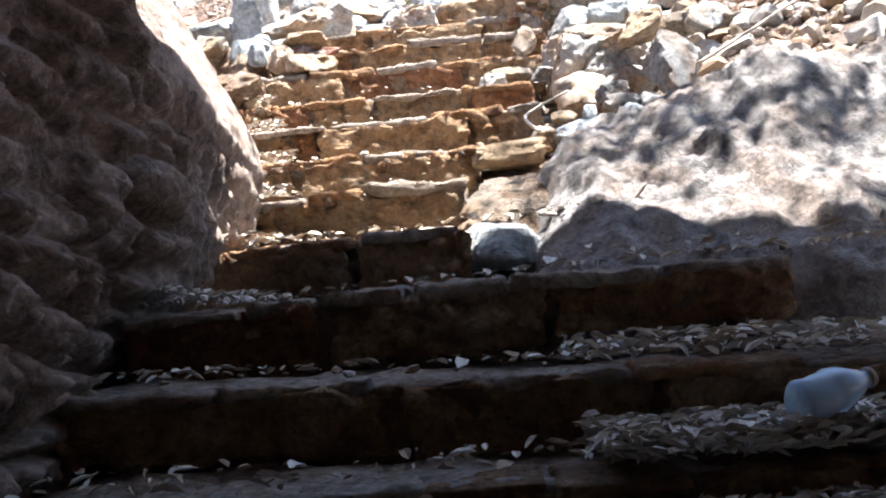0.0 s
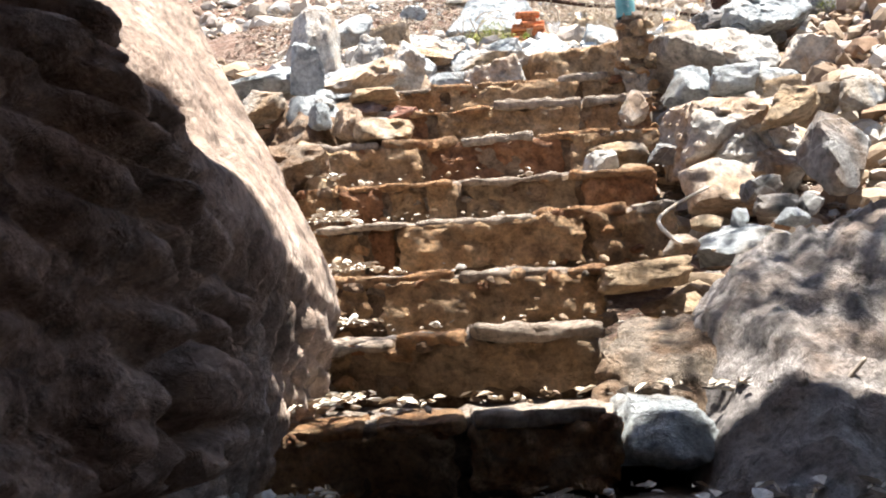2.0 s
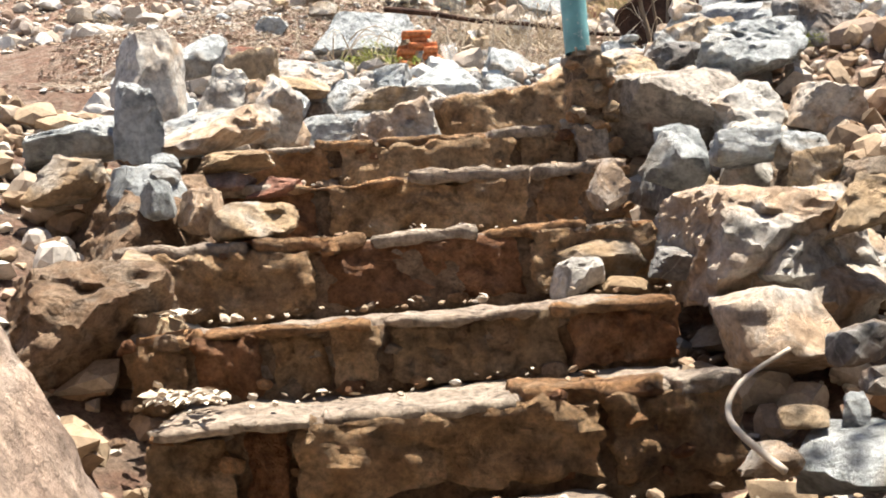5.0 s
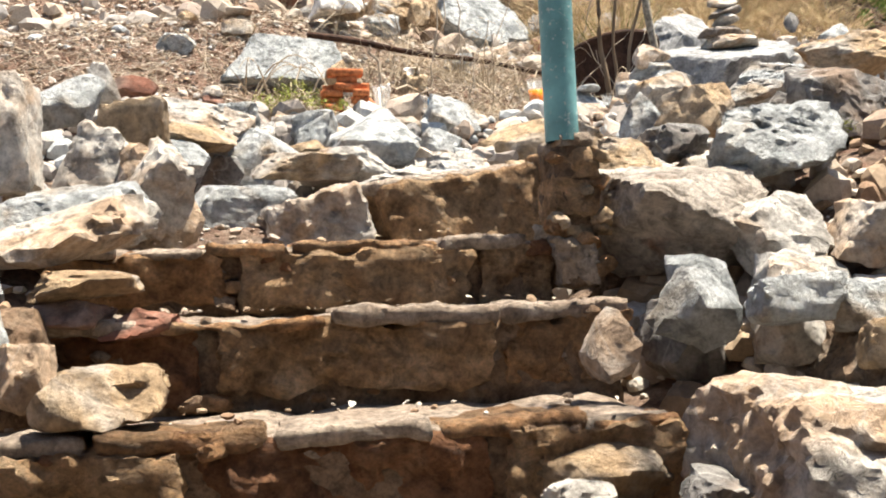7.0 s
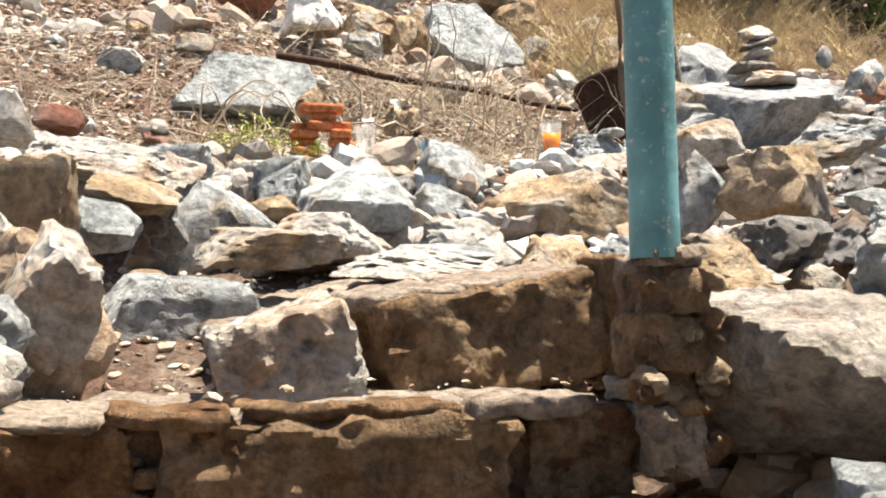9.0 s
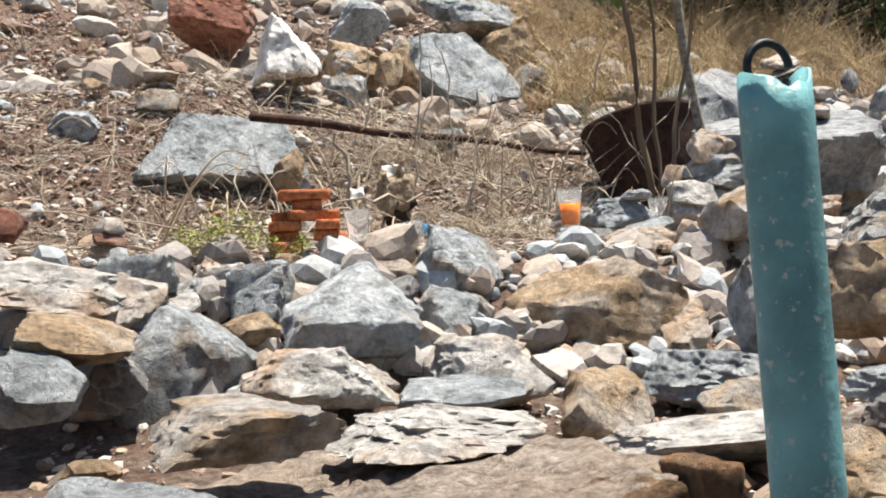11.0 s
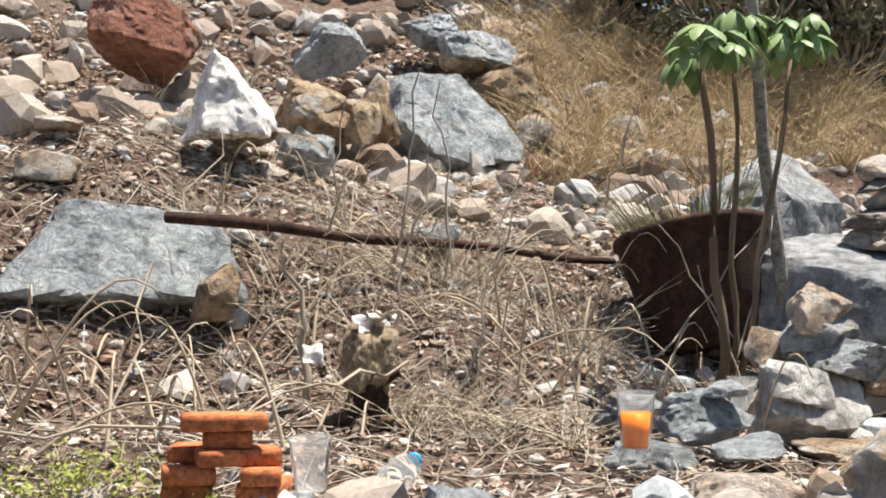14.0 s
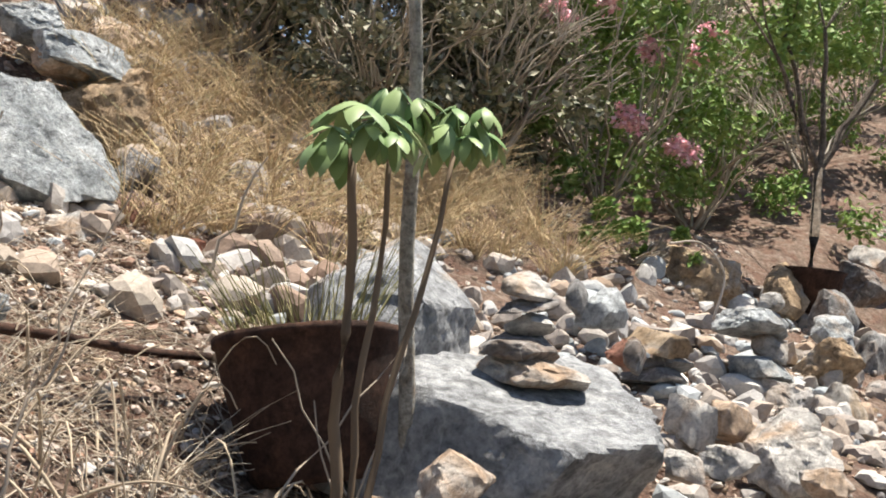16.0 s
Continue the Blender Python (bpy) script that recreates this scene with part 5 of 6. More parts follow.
flakes("hillside_litter", ter, LITTER, 6, "dry leaves and straw scraps over the hillside")

# ---------------- thin growth ----------------


def straw_mat(name, cols, rough=0.8):
    m, nt, b = nodes_of(name, rough)
    geo = nt.nodes.new("ShaderNodeNewGeometry")
    nt.links.new(ramp(nt, geo.outputs["Random Per Island"], [(i / max(1, len(cols) - 1), c) for i, c in enumerate(cols)]), b.inputs["Base Color"])
    return m


STRAW = straw_mat("dry_straw", [(0.30, 0.24, 0.165), (0.50, 0.43, 0.33), (0.38, 0.30, 0.21), (0.62, 0.57, 0.47)])
GOLD = straw_mat("golden_grass", [(0.36, 0.25, 0.14), (0.58, 0.46, 0.29), (0.48, 0.34, 0.2), (0.44, 0.40, 0.22)])
TWIG = straw_mat("grey_twig", [(0.20, 0.16, 0.12), (0.42, 0.37, 0.30), (0.30, 0.24, 0.18), (0.52, 0.47, 0.40)])
STEM = straw_mat("brown_stem", [(0.12, 0.085, 0.055), (0.16, 0.115, 0.075)])
DARKBARK = stone_mat("dark_bark", (0.08, 0.065, 0.05), (0.15, 0.125, 0.10), (0.24, 0.2, 0.165), (0.1, 0.075, 0.055), 0.6, 0.0, 2.5)
BARK = stone_mat("grey_bark", (0.22, 0.20, 0.16), (0.37, 0.345, 0.295), (0.50, 0.47, 0.42), (0.22, 0.17, 0.12), 0.6, 0.0, 2.5)


def leaf_mat(name, cols, rough=0.5):
    m, nt, b = nodes_of(name, rough)
    geo = nt.nodes.new("ShaderNodeNewGeometry")
    nt.links.new(ramp(nt, geo.outputs["Random Per Island"], [(i / max(1, len(cols) - 1), c) for i, c in enumerate(cols)]), b.inputs["Base Color"])
    b.inputs["Subsurface Weight"].default_value = 0.0
    b.inputs["Transmission Weight"].default_value = 0.12
    b.inputs["IOR"].default_value = 1.2
    return m


LEAF = leaf_mat("fresh_leaf", [(0.09, 0.16, 0.04), (0.18, 0.28, 0.08), (0.28, 0.36, 0.11)])
BIGLEAF = leaf_mat("tuber_leaf", [(0.085, 0.16, 0.045), (0.145, 0.235, 0.085), (0.21, 0.30, 0.14), (0.25, 0.33, 0.14)], 0.45)
DARKLEAF = leaf_mat("dusty_dark_leaf", [(0.07, 0.075, 0.045), (0.18, 0.185, 0.115), (0.30, 0.29, 0.20), (0.45, 0.42, 0.33)])
BIGLEAF.node_tree.nodes["Principled BSDF"].inputs["Specular IOR Level"].default_value = 0.6
PINK = leaf_mat("pink_petal", [(0.78, 0.36, 0.44), (0.85, 0.52, 0.57), (0.88, 0.66, 0.68)], 0.6)


def strands(name, lines, material, sides=3, mesh_only=False):
    """Many thin stalks in one mesh: each line is (points, first radius, last radius)."""
    vs, fs = [], []
    ring = [(math.cos(2 * math.pi * k / sides), math.sin(2 * math.pi * k / sides)) for k in range(sides)]
    for pts, r0, r1 in lines:
        n, k0 = len(pts), len(vs)
        for i, p in enumerate(pts):
            a, b = pts[max(0, i - 1)], pts[min(n - 1, i + 1)]
            d = (Vector(b) - Vector(a)).normalized()
            u = d.orthogonal().normalized()
            w = d.cross(u)
            r = r0 + (r1 - r0) * i / (n - 1)
            vs += [tuple(Vector(p) + u * (c * r) + w * (s * r)) for c, s in ring]
        for i in range(n - 1):
            for k in range(sides):
                a, b = k0 + i * sides + k, k0 + i * sides + (k + 1) % sides
                fs.append((a, b, b + sides, a + sides))
    me = bpy.data.meshes.new(name)
    me.from_pydata(vs, [], fs)
    me.materials.append(material)
    me.polygons.foreach_set("use_smooth", [True] * len(me.polygons))
    return me


def blade(x, y, z, length, lean, droop, heading, n=5):
    pts = []
    for i in range(n):
        t = i / (n - 1)
        out = lean * t + droop * t * t
        pts.append((x + math.cos(heading) * out * length, y + math.sin(heading) * out * length, z + length * (t - 0.55 * droop * t * t)))
    return pts


def crooked(p, q, wobble, n=6):
    p, q = Vector(p), Vector(q)
    return [tuple(p.lerp(q, i / (n - 1)) + Vector([rng.uniform(-1, 1) * wobble for _ in range(3)]) * (0 if i in (0, n - 1) else 1)) for i in range(n)]


def tuft(lines, x, y, count, length, spread=0.6, r=0.0022):
    z = ground_z(x, y) - 0.02
    for k in range(count):
        a = rng.uniform(0, 6.28)
        lines.append((blade(x + rng.uniform(-0.04, 0.04), y + rng.uniform(-0.04, 0.04), z, length * rng.uniform(0.5, 1.1), spread * rng.random(), rng.uniform(0, 0.9), a), r, r * 0.4))


lines = []
for k in range(230):
    x = rng.uniform(2.3, 5.6)
    y = rng.uniform(12.5, 15.0) if x < 4.0 else rng.uniform(12.9, 14.4)
    tuft(lines, x, y, 26, rng.uniform(0.25, 0.62), 0.8, 0.003)
tagged(new("golden_grass", strands("golden_grass", lines, GOLD)), "tall dry golden grass on the slope", "dry grass", kind="stuff")
lines = []
for k in range(55):
    tuft(lines, rng.gauss(1.25, 0.45), rng.gauss(10.6, 0.35), 10, rng.uniform(0.18, 0.42), 1.3)
for k in range(60):
    tuft(lines, rng.uniform(-1.2, 3.0), rng.uniform(9.3, 12.5), 7, rng.uniform(0.08, 0.25), 1.0)
for k in range(24):
    tuft(lines, rng.gauss(1.0, 0.15), rng.gauss(9.75, 0.14), 12, rng.uniform(0.12, 0.26), 1.2)
for k in range(90):
    tuft(lines, rng.uniform(-3.5, 3.0), rng.uniform(13.0, 18.0), 12, rng.uniform(0.2, 0.5), 0.9, 0.004)
tagged(new("dry_grass", strands("dry_grass", lines, STRAW)), "pale dry bent grass tangled on the terrace", "dry grass", kind="stuff")
lines = []
for k in range(3200):
    x, y = rng.uniform(-1.8, 3.4), rng.uniform(9.0, 12.3)
    a, l = rng.uniform(0, 6.28), rng.uniform(0.08, 0.45)
    x2, y2 = x + math.cos(a) * l, y + math.sin(a) * l
    lines.append((crooked((x, y, ground_z(x, y) + 0.01), (x2, y2, ground_z(x2, y2) + rng.uniform(0.0, 0.07)), 0.012, 5), rng.uniform(0.0015, 0.004), 0.001))
tagged(new("fallen_twigs", strands("fallen_twigs", lines, TWIG)), "grey dry twigs lying on the ground", "twigs", kind="stuff")


def shoot(base, tip, r, label="thin bare brown shoot growing from the ground", bend=0.03):
    me = strands("shoot", [(crooked(base, tip, bend, 9), r, r * 0.4)], TWIG, 6)
    return tagged(new("shoot", me), label, "plant stem", group="bare shoots")


def on_ground(x, y, h=0.0):
    return (x, y, ground_z(x, y) + h)


for k in range(90):
    x, y = rng.uniform(-0.4, 2.0), rng.uniform(9.4, 10.9)
    a, l, hgt = rng.uniform(0, 6.28), rng.uniform(0.15, 0.5), rng.uniform(0.1, 0.42)
    pts = [(x + math.cos(a) * l * i / 8, y + math.sin(a) * l * i / 8, ground_z(x, y) - 0.02 + hgt * math.sin(2.2 * i / 8)) for i in range(9)]
    tagged(new("dry_stalk", strands("dry_stalk", [(pts, rng.uniform(0.003, 0.0075), 0.002)], STRAW, 5)), "long pale arching dry stalk on the terrace", "plant stem", "arching dry stalks")

shoot(on_ground(1.02, 10.6, -0.03), (1.10, 10.6, 4.98), 0.007)
shoot(on_ground(1.24, 10.6, -0.03), (1.18, 10.62, 4.93), 0.006)
shoot(on_ground(0.72, 10.55, -0.03), (0.82, 10.6, 4.85), 0.006)
shoot(on_ground(1.36, 10.7, -0.03), (1.62, 10.75, 4.86), 0.005)
shoot(on_ground(0.90, 10.2, -0.03), (1.05, 10.3, 4.62), 0.007, "pale bare crooked shoot beside the stump")
shoot(on_ground(1.05, 9.95, -0.03), (1.28, 10.05, 4.42), 0.006, "pale bare crooked shoot beside the stump")
shoot(on_ground(2.35, 11.9, -0.03), (2.62, 11.9, 5.16), 0.010, "dark leaning dry stick behind the pot")
shoot(on_ground(-0.02, 9.9, -0.02), (0.40, 10.9, 4.75), 0.006, "pale arching dry grass stalk", 0.05)
shoot(on_ground(0.45, 9.55, 0.03), (-0.7, 9.2, 3.86), 0.006, "long pale stalk lying beside the bricks")
shoot(on_ground(0.86, 9.75, 0.2), (0.25, 9.2, 3.82), 0.006, "long pale stalk lying beside the bricks")
shoot(on_ground(0.60, 9.95, 0.02), (0.53, 9.98, 4.24), 0.014, "stubby pale crooked twig beside the stump")


def leaf_cloud(name, centres, n, size, material, seed, flat=0.6):
    """Leaves in clumps: centres are (x, y, z, radius)."""
    r = np.random.default_rng(seed)
    vs, fs = [], []
    for _ in range(n):
        cx, cy, cz, rad = centres[r.integers(len(centres))]
        d = r.normal(size=3)
        d *= rad * r.uniform(0.35, 1.0) / max(1e-6, np.linalg.norm(d))
        p = np.array([cx, cy, cz]) + d * (1, 1, 0.85)
        q = np.array(Euler((r.uniform(-1.0, 1.0), r.uniform(-1.0, 1.0), r.uniform(0, 6.28))).to_matrix())
        l = size * r.uniform(0.6, 1.4)
        w = l * flat * 0.5
        pts = np.array([(0, 0, 0), (l * 0.4, -w, 0.08 * l), (l, 0, -0.12 * l), (l * 0.4, w, 0.08 * l)])
        k = len(vs)
        vs += ((pts @ q.T) + p).tolist()
        fs += [(k, k + 1, k + 2), (k, k + 2, k + 3)]
    me = bpy.data.meshes.new(name)
    me.from_pydata(vs, [], fs)
    me.materials.append(material)
    return me


def limb_lines(base, height, spread, count, r, depth=2):
    """Forked branches from one base."""
    out = []

    def grow(p, d, l, rad, level):
        q = p + d * l
        out.append((crooked(p, q, 0.05 * l, 5), rad, rad * 0.6))
        if level:
            for k in range(rng.randint(2, 3)):
                nd = (d + Vector([rng.uniform(-1, 1) for _ in range(3)]) * 0.6).normalized()
                grow(q, nd, l * rng.uniform(0.55, 0.8), rad * 0.6, level - 1)

    for k in range(count):
        a = rng.uniform(0, 6.28)
        d = Vector((math.cos(a) * spread, math.sin(a) * spread, 1)).normalized()
        grow(Vector(base), d, height * rng.uniform(0.35, 0.55), r, depth)
    return out


def bush(name, x, y, label, category, height, width, leaf, n, size, seed, twigs=14, clumps=16, sink=0.1, z=None, depth=2):
    z = ground_z(x, y) - sink if z is None else z
    b = thing(name, x, y, z, label, category, group="shrubs on the slope")
    part("branch", strands("branch", limb_lines((0, 0, 0), height, width / height * 0.7, twigs, 0.016, depth), TWIG, 4), None, b)["kind"] = "stuff"
    rr = random.Random(seed)
    cs = [(rr.gauss(0, width * 0.36), rr.gauss(0, width * 0.30), height * rr.uniform(0.18, 1.0), height * rr.uniform(0.10, 0.22)) for _ in range(clumps)]
    part("crown", leaf_cloud("crown", cs, n, size, leaf, seed), None, b)
    return b, cs


# ---------------- made things ----------------
TEAL = plain_mat("teal_paint", (0.15, 0.345, 0.36), 0.45, 0.35, 7.0, 0.0, 0.3, False)
nt = TEAL.node_tree
chip = ramp(nt, noise_node(nt, place_vec(nt, False)[0], 60, 4, 0.6), [(0.60, (0, 0, 0)), (0.68, (0.9, 0.9, 0.9))])
old = nt.nodes["Principled BSDF"].inputs["Base Color"].links[0].from_socket
nt.links.new(mix(nt, chip, old, (0.42, 0.47, 0.45)), nt.nodes["Principled BSDF"].inputs["Base Color"])
RUST = stone_mat("rusty_iron", (0.022, 0.012, 0.009), (0.05, 0.026, 0.018), (0.10, 0.05, 0.032), (0.13, 0.06, 0.035), 0.68, 0.0, 1.4, 0.4)
TERRA = stone_mat("terracotta", (0.34, 0.10, 0.04), (0.46, 0.15, 0.06), (0.56, 0.22, 0.10), (0.5, 0.3, 0.2), 0.78, 0.0, 3.0, 0.25)
SHADEWOOD = stone_mat("shade_coloured_wood", (0.035, 0.022, 0.016), (0.09, 0.055, 0.038), (0.2, 0.14, 0.1), (0.12, 0.07, 0.045), 0.6, 0.0, 2.5, 1.0)
PALEWOOD = stone_mat("splintered_wood", (0.36, 0.25, 0.15), (0.56, 0.43, 0.29), (0.70, 0.58, 0.44), (0.42, 0.28, 0.17), 0.7, 0.0, 2.2, 1.0)
WOOD = stone_mat("weathered_wood", (0.12, 0.08, 0.05), (0.27, 0.19, 0.12), (0.48, 0.40, 0.31), (0.2, 0.12, 0.07), 0.6, 0.0, 2.5, 0.8)
WHITE = stone_mat("white_marble", (0.62, 0.58, 0.52), (0.74, 0.71, 0.66), (0.84, 0.82, 0.79), (0.6, 0.5, 0.4), 0.75, 0.0, 0.8, 0.4)
BLACKHOSE = plain_mat("black_rubber", (0.02, 0.02, 0.02), 0.5, 0.2)
PALEHOSE = plain_mat("pale_root", (0.42, 0.36, 0.30), 0.8, 0.3)


def clear_mat(name, col, rough=0.08, ior=1.25):
    m, nt, b = nodes_of(name, rough)
    b.inputs["Base Color"].default_value = (*col, 1)
    b.inputs["Transmission Weight"].default_value = 0.92
    b.inputs["IOR"].default_value = ior
    b.inputs["Specular IOR Level"].default_value = 0.5
    return m


PLASTIC = clear_mat("clear_plastic", (0.93, 0.95, 0.96), 0.08, 1.06)
BLUEPLASTIC = clear_mat("blue_plastic", (0.55, 0.72, 0.88), 0.2, 1.3)
BLUEPLASTIC.node_tree.nodes["Principled BSDF"].inputs["Transmission Weight"].default_value = 0.35
JUICE = plain_mat("orange_drink", (0.95, 0.22, 0.0), 0.25, 0.04, 5.0, 0.0, 0.0)
BLUECAP = plain_mat("blue_cap", (0.03, 0.33, 0.62), 0.4, 0.1)


def pole():
    p = thing("pole", 0.612, 6.37, 3.142, "faded teal painted plastic pole standing at the top of the steps", "pole", 0, -1, -0.5)
    r = 0.047
    prof = [(r, 0.0)] + [(r * (1 + 0.01 * math.sin(i * 1.7)), 0.53 * i / 12) for i in range(1, 13)]
    bm = lathe(prof + [(r, 0.58), (r * 0.88, 0.58), (r * 0.86, 0.40)], 40)
    for v in bm.verts:
        if v.co.z > 0.57:
            v.co.z += 0.014 * math.cos(math.atan2(v.co.y, v.co.x) * 2.0) + 0.004 * math.sin(9 * v.co.x / r)
    part("tube", bm, TEAL, p, "teal tube with peeling paint")
    ring = [(0.03 * math.cos(a), 0.012, 0.035 + 0.034 * math.sin(a)) for a in [math.pi * 2 * i / 24 for i in range(23)]]
    h = part("hose_end", tube(ring, [0.006] * 23, 8), BLACKHOSE, p, "black bent hose end at the mouth")
    h.location = (0.0, 0.0, 0.565)


pole()


def pot():
    p = thing("plant_pot", 2.39, 10.72, 3.92, "large rusty dark iron plant pot on the terrace", "plant pot", 0, -13, -5)
    prof = [(0.02, 0.0), (0.21, 0.0), (0.232, 0.03), (0.272, 0.2), (0.302, 0.36), (0.318, 0.47), (0.332, 0.48), (0.332, 0.505), (0.31, 0.505), (0.30, 0.46)]
    bm = lathe(prof, 56)
    rough_up(bm, 0.008, 6.0, 4, 3)
    part("shell", bm, RUST, p)
    part("soil", lathe([(0.005, 0.445), (0.2, 0.46), (0.303, 0.445)], 32), SOIL, p, "dry soil inside the pot")
    lines = []
    for k in range(150):
        a, q = rng.uniform(0, 6.28), 0.24 * rng.random() ** 0.5
        lines.append((blade(q * math.cos(a), q * math.sin(a) + 0.02, 0.44, rng.uniform(0.15, 0.42), rng.uniform(0.1, 0.7), 0.15, a + rng.uniform(-0.6, 0.6)), 0.003, 0.0012))
    part("spiky_shrub", strands("spiky_shrub", lines, straw_mat("olive_needle", [(0.14, 0.15, 0.06), (0.30, 0.28, 0.13), (0.24, 0.2, 0.1)])), None, p, "spiky olive green dry shrub")


pot()
rngp = random.Random(5)


def leaflet_verts(base, heading, pitch, length, width, droop):
    """One folded drooping leaflet: rows across its length."""
    rows = []
    n = 6
    p = Vector(base)
    ang = pitch
    for i in range(n + 1):
        t = i / n
        w = width * (math.sin(math.pi * min(1.0, t * 0.92 + 0.08)) ** 0.8) * 0.5
        side = Vector((-math.sin(heading), math.cos(heading), 0))
        up = Vector((0, 0, 1))
        rows.append((p + side * w - up * w * 0.35, p.copy(), p - side * w - up * w * 0.35))
        d = Vector((math.cos(heading) * math.cos(ang), math.sin(heading) * math.cos(ang), math.sin(ang)))
        p = p + d * length / n
        ang -= droop / n
    return rows


def palm_leaf(centre, heading, size):
    bm = bmesh.new()
    for k in range(5):
        a = heading + (k - 2) * 0.75
        rows = leaflet_verts(centre, a + rngp.uniform(-0.15, 0.15), rngp.uniform(-1.0, 0.05), size * rngp.uniform(0.85, 1.1) * (1 - 0.08 * abs(k - 2)), size * 0.34, rngp.uniform(0.8, 1.3))
        vs = [[bm.verts.new(q) for q in r] for r in rows]
        for r0, r1 in zip(vs, vs[1:]):
            bm.faces.new((r0[0], r0[1], r1[1], r1[0]))
            bm.faces.new((r0[1], r0[2], r1[2], r1[1]))
    return bm


def tall_plant():
    t = thing("potted_plant", 2.05, 9.98, 3.84, "young plant with tall bare brown stems and drooping green palmate leaves", "plant")
    o = Vector((2.05, 9.98, 3.84))
    for base, tip, r in (((2.00, 9.95, 3.84), (1.92, 9.95, 4.93), 0.018), ((2.06, 10.0, 3.86), (2.13, 10.1, 5.02), 0.012), ((2.09, 10.0, 3.86), (2.43, 10.2, 5.06), 0.012)):
        path = [tuple(Vector(base).lerp(Vector(tip), i / 9) - o + Vector((0.012 * math.sin(i * 1.3), 0.008 * math.cos(i * 2.1), 0))) for i in range(10)]
        s = part("stem", tube(path, [r * (1 - 0.35 * i / 9) for i in range(10)], 10), STEM, t)
        top = Vector(tip) - o
        for k in range(10):
            a = k * 2.4 + rngp.uniform(-0.4, 0.4)
            reach = rngp.uniform(0.03, 0.10)
            c = top + Vector((math.cos(a) * reach, math.sin(a) * reach, rngp.uniform(0.02, 0.14)))
            part("leaf", palm_leaf(c, a, rngp.uniform(0.105, 0.165)), BIGLEAF, s)
            part("petiole", tube([tuple(top), tuple(top.lerp(c, 0.5) + Vector((0, 0, 0.02))), tuple(c)], [0.003, 0.0025, 0.002], 5), BIGLEAF, s)


tall_plant()
tr = thing("young_tree", 2.56, 10.45, 3.92, "slender grey tree trunk rising behind the potted plant", "tree")
path = [(-0.28 * (i / 14) + 0.01 * math.sin(i), 0.0, 2.3 * i / 14) for i in range(15)]
part("trunk", tube(path, [0.028 - 0.0006 * i for i in range(15)], 12), BARK, tr)
part("crown", leaf_cloud("crown", [(-0.3 + rng.uniform(-0.5, 0.5), rng.uniform(-0.4, 0.4), 2.35 + rng.uniform(-0.1, 0.5), 0.25) for _ in range(9)], 220, 0.06, LEAF, 9), None, tr)

STALKS = [((1.55, 9.9), (2.25, 10.1, 4.42)), ((2.30, 9.95), (1.93, 10.30, 4.40)), ((1.95, 9.9), (2.40, 10.3, 4.45)), ((2.06, 9.85), (1.98, 10.1, 4.25))]
for (x, y), tip in STALKS:
    shoot(on_ground(x, y, 0.02), tip, 0.005, "pale dry stalk leaning across the pot", 0.015)

BRICK_W, BRICK_H, BRICK_D = 0.176, 0.036, 0.085
brick_me = mesh_of("brick", rounded_block(BRICK_W, BRICK_D, BRICK_H, 3, 0.0015, 0.03, 0.004), TERRA)
half_me = mesh_of("brick", rounded_block(0.105, BRICK_D, BRICK_H, 4, 0.0015, 0.03, 0.004), TERRA)
bz = 3.665
for x, y, k, turn, me in ((0.20, 8.95, 0, 8, half_me), (0.36, 8.99, 0, 80, half_me), (0.20, 8.98, 1, -6, half_me), (0.36, 8.98, 1, 70, brick_me), (0.20, 8.96, 2, 5, half_me),
                          (0.35, 8.97, 2, 84, brick_me), (0.30, 8.96, 3, 4, brick_me), (0.21, 9.03, 3, 75, half_me), (0.28, 8.97, 4, -5, half_me), (0.27, 8.96, 5, 2, brick_me)):
    b = new("brick", me)
    b.matrix_world = pose(x, y, bz + k * BRICK_H, 0, 0, turn)
    tagged(b, "small orange terracotta brick in a loose stack", "brick", "stack of bricks")


def cup(x, y, z, h, r0, r1, label, drink=0.0, rx=0.0, ry=0.0):
    c = thing("plastic_cup", x, y, z, label, "cup", rx=rx, ry=ry, group="plastic cups")
    t = 0.0014
    part("shell", lathe([(0.002, 0.0), (r0, 0.0), (r0 + (r1 - r0) * 0.5, h * 0.5), (r1, h), (r1 + 0.003, h + 0.001), (r1 + 0.003, h - 0.003), (r1 - t, h - 0.004), (r0 - t, t), (0.002, t)], 32), PLASTIC, c).visible_shadow = False
    if drink:
        rr = r0 + (r1 - r0) * drink
        part("drink", lathe([(0.001, 0.003), (r0 - 0.003, 0.003), (rr - 0.003, h * drink), (0.001, h * drink)], 32), JUICE, c, "bright orange drink")
    return c


cup(1.345, 9.25, 3.745, 0.145, 0.036, 0.050, "clear plastic cup half full of orange drink on a flat stone", 0.60)
cup(1.92, 9.70, 3.79, 0.10, 0.033, 0.047, "empty clear plastic cup behind the stones")
cup(0.47, 9.05, 3.70, 0.115, 0.034, 0.047, "empty clear plastic cup beside the bricks", 0, 4, -3)


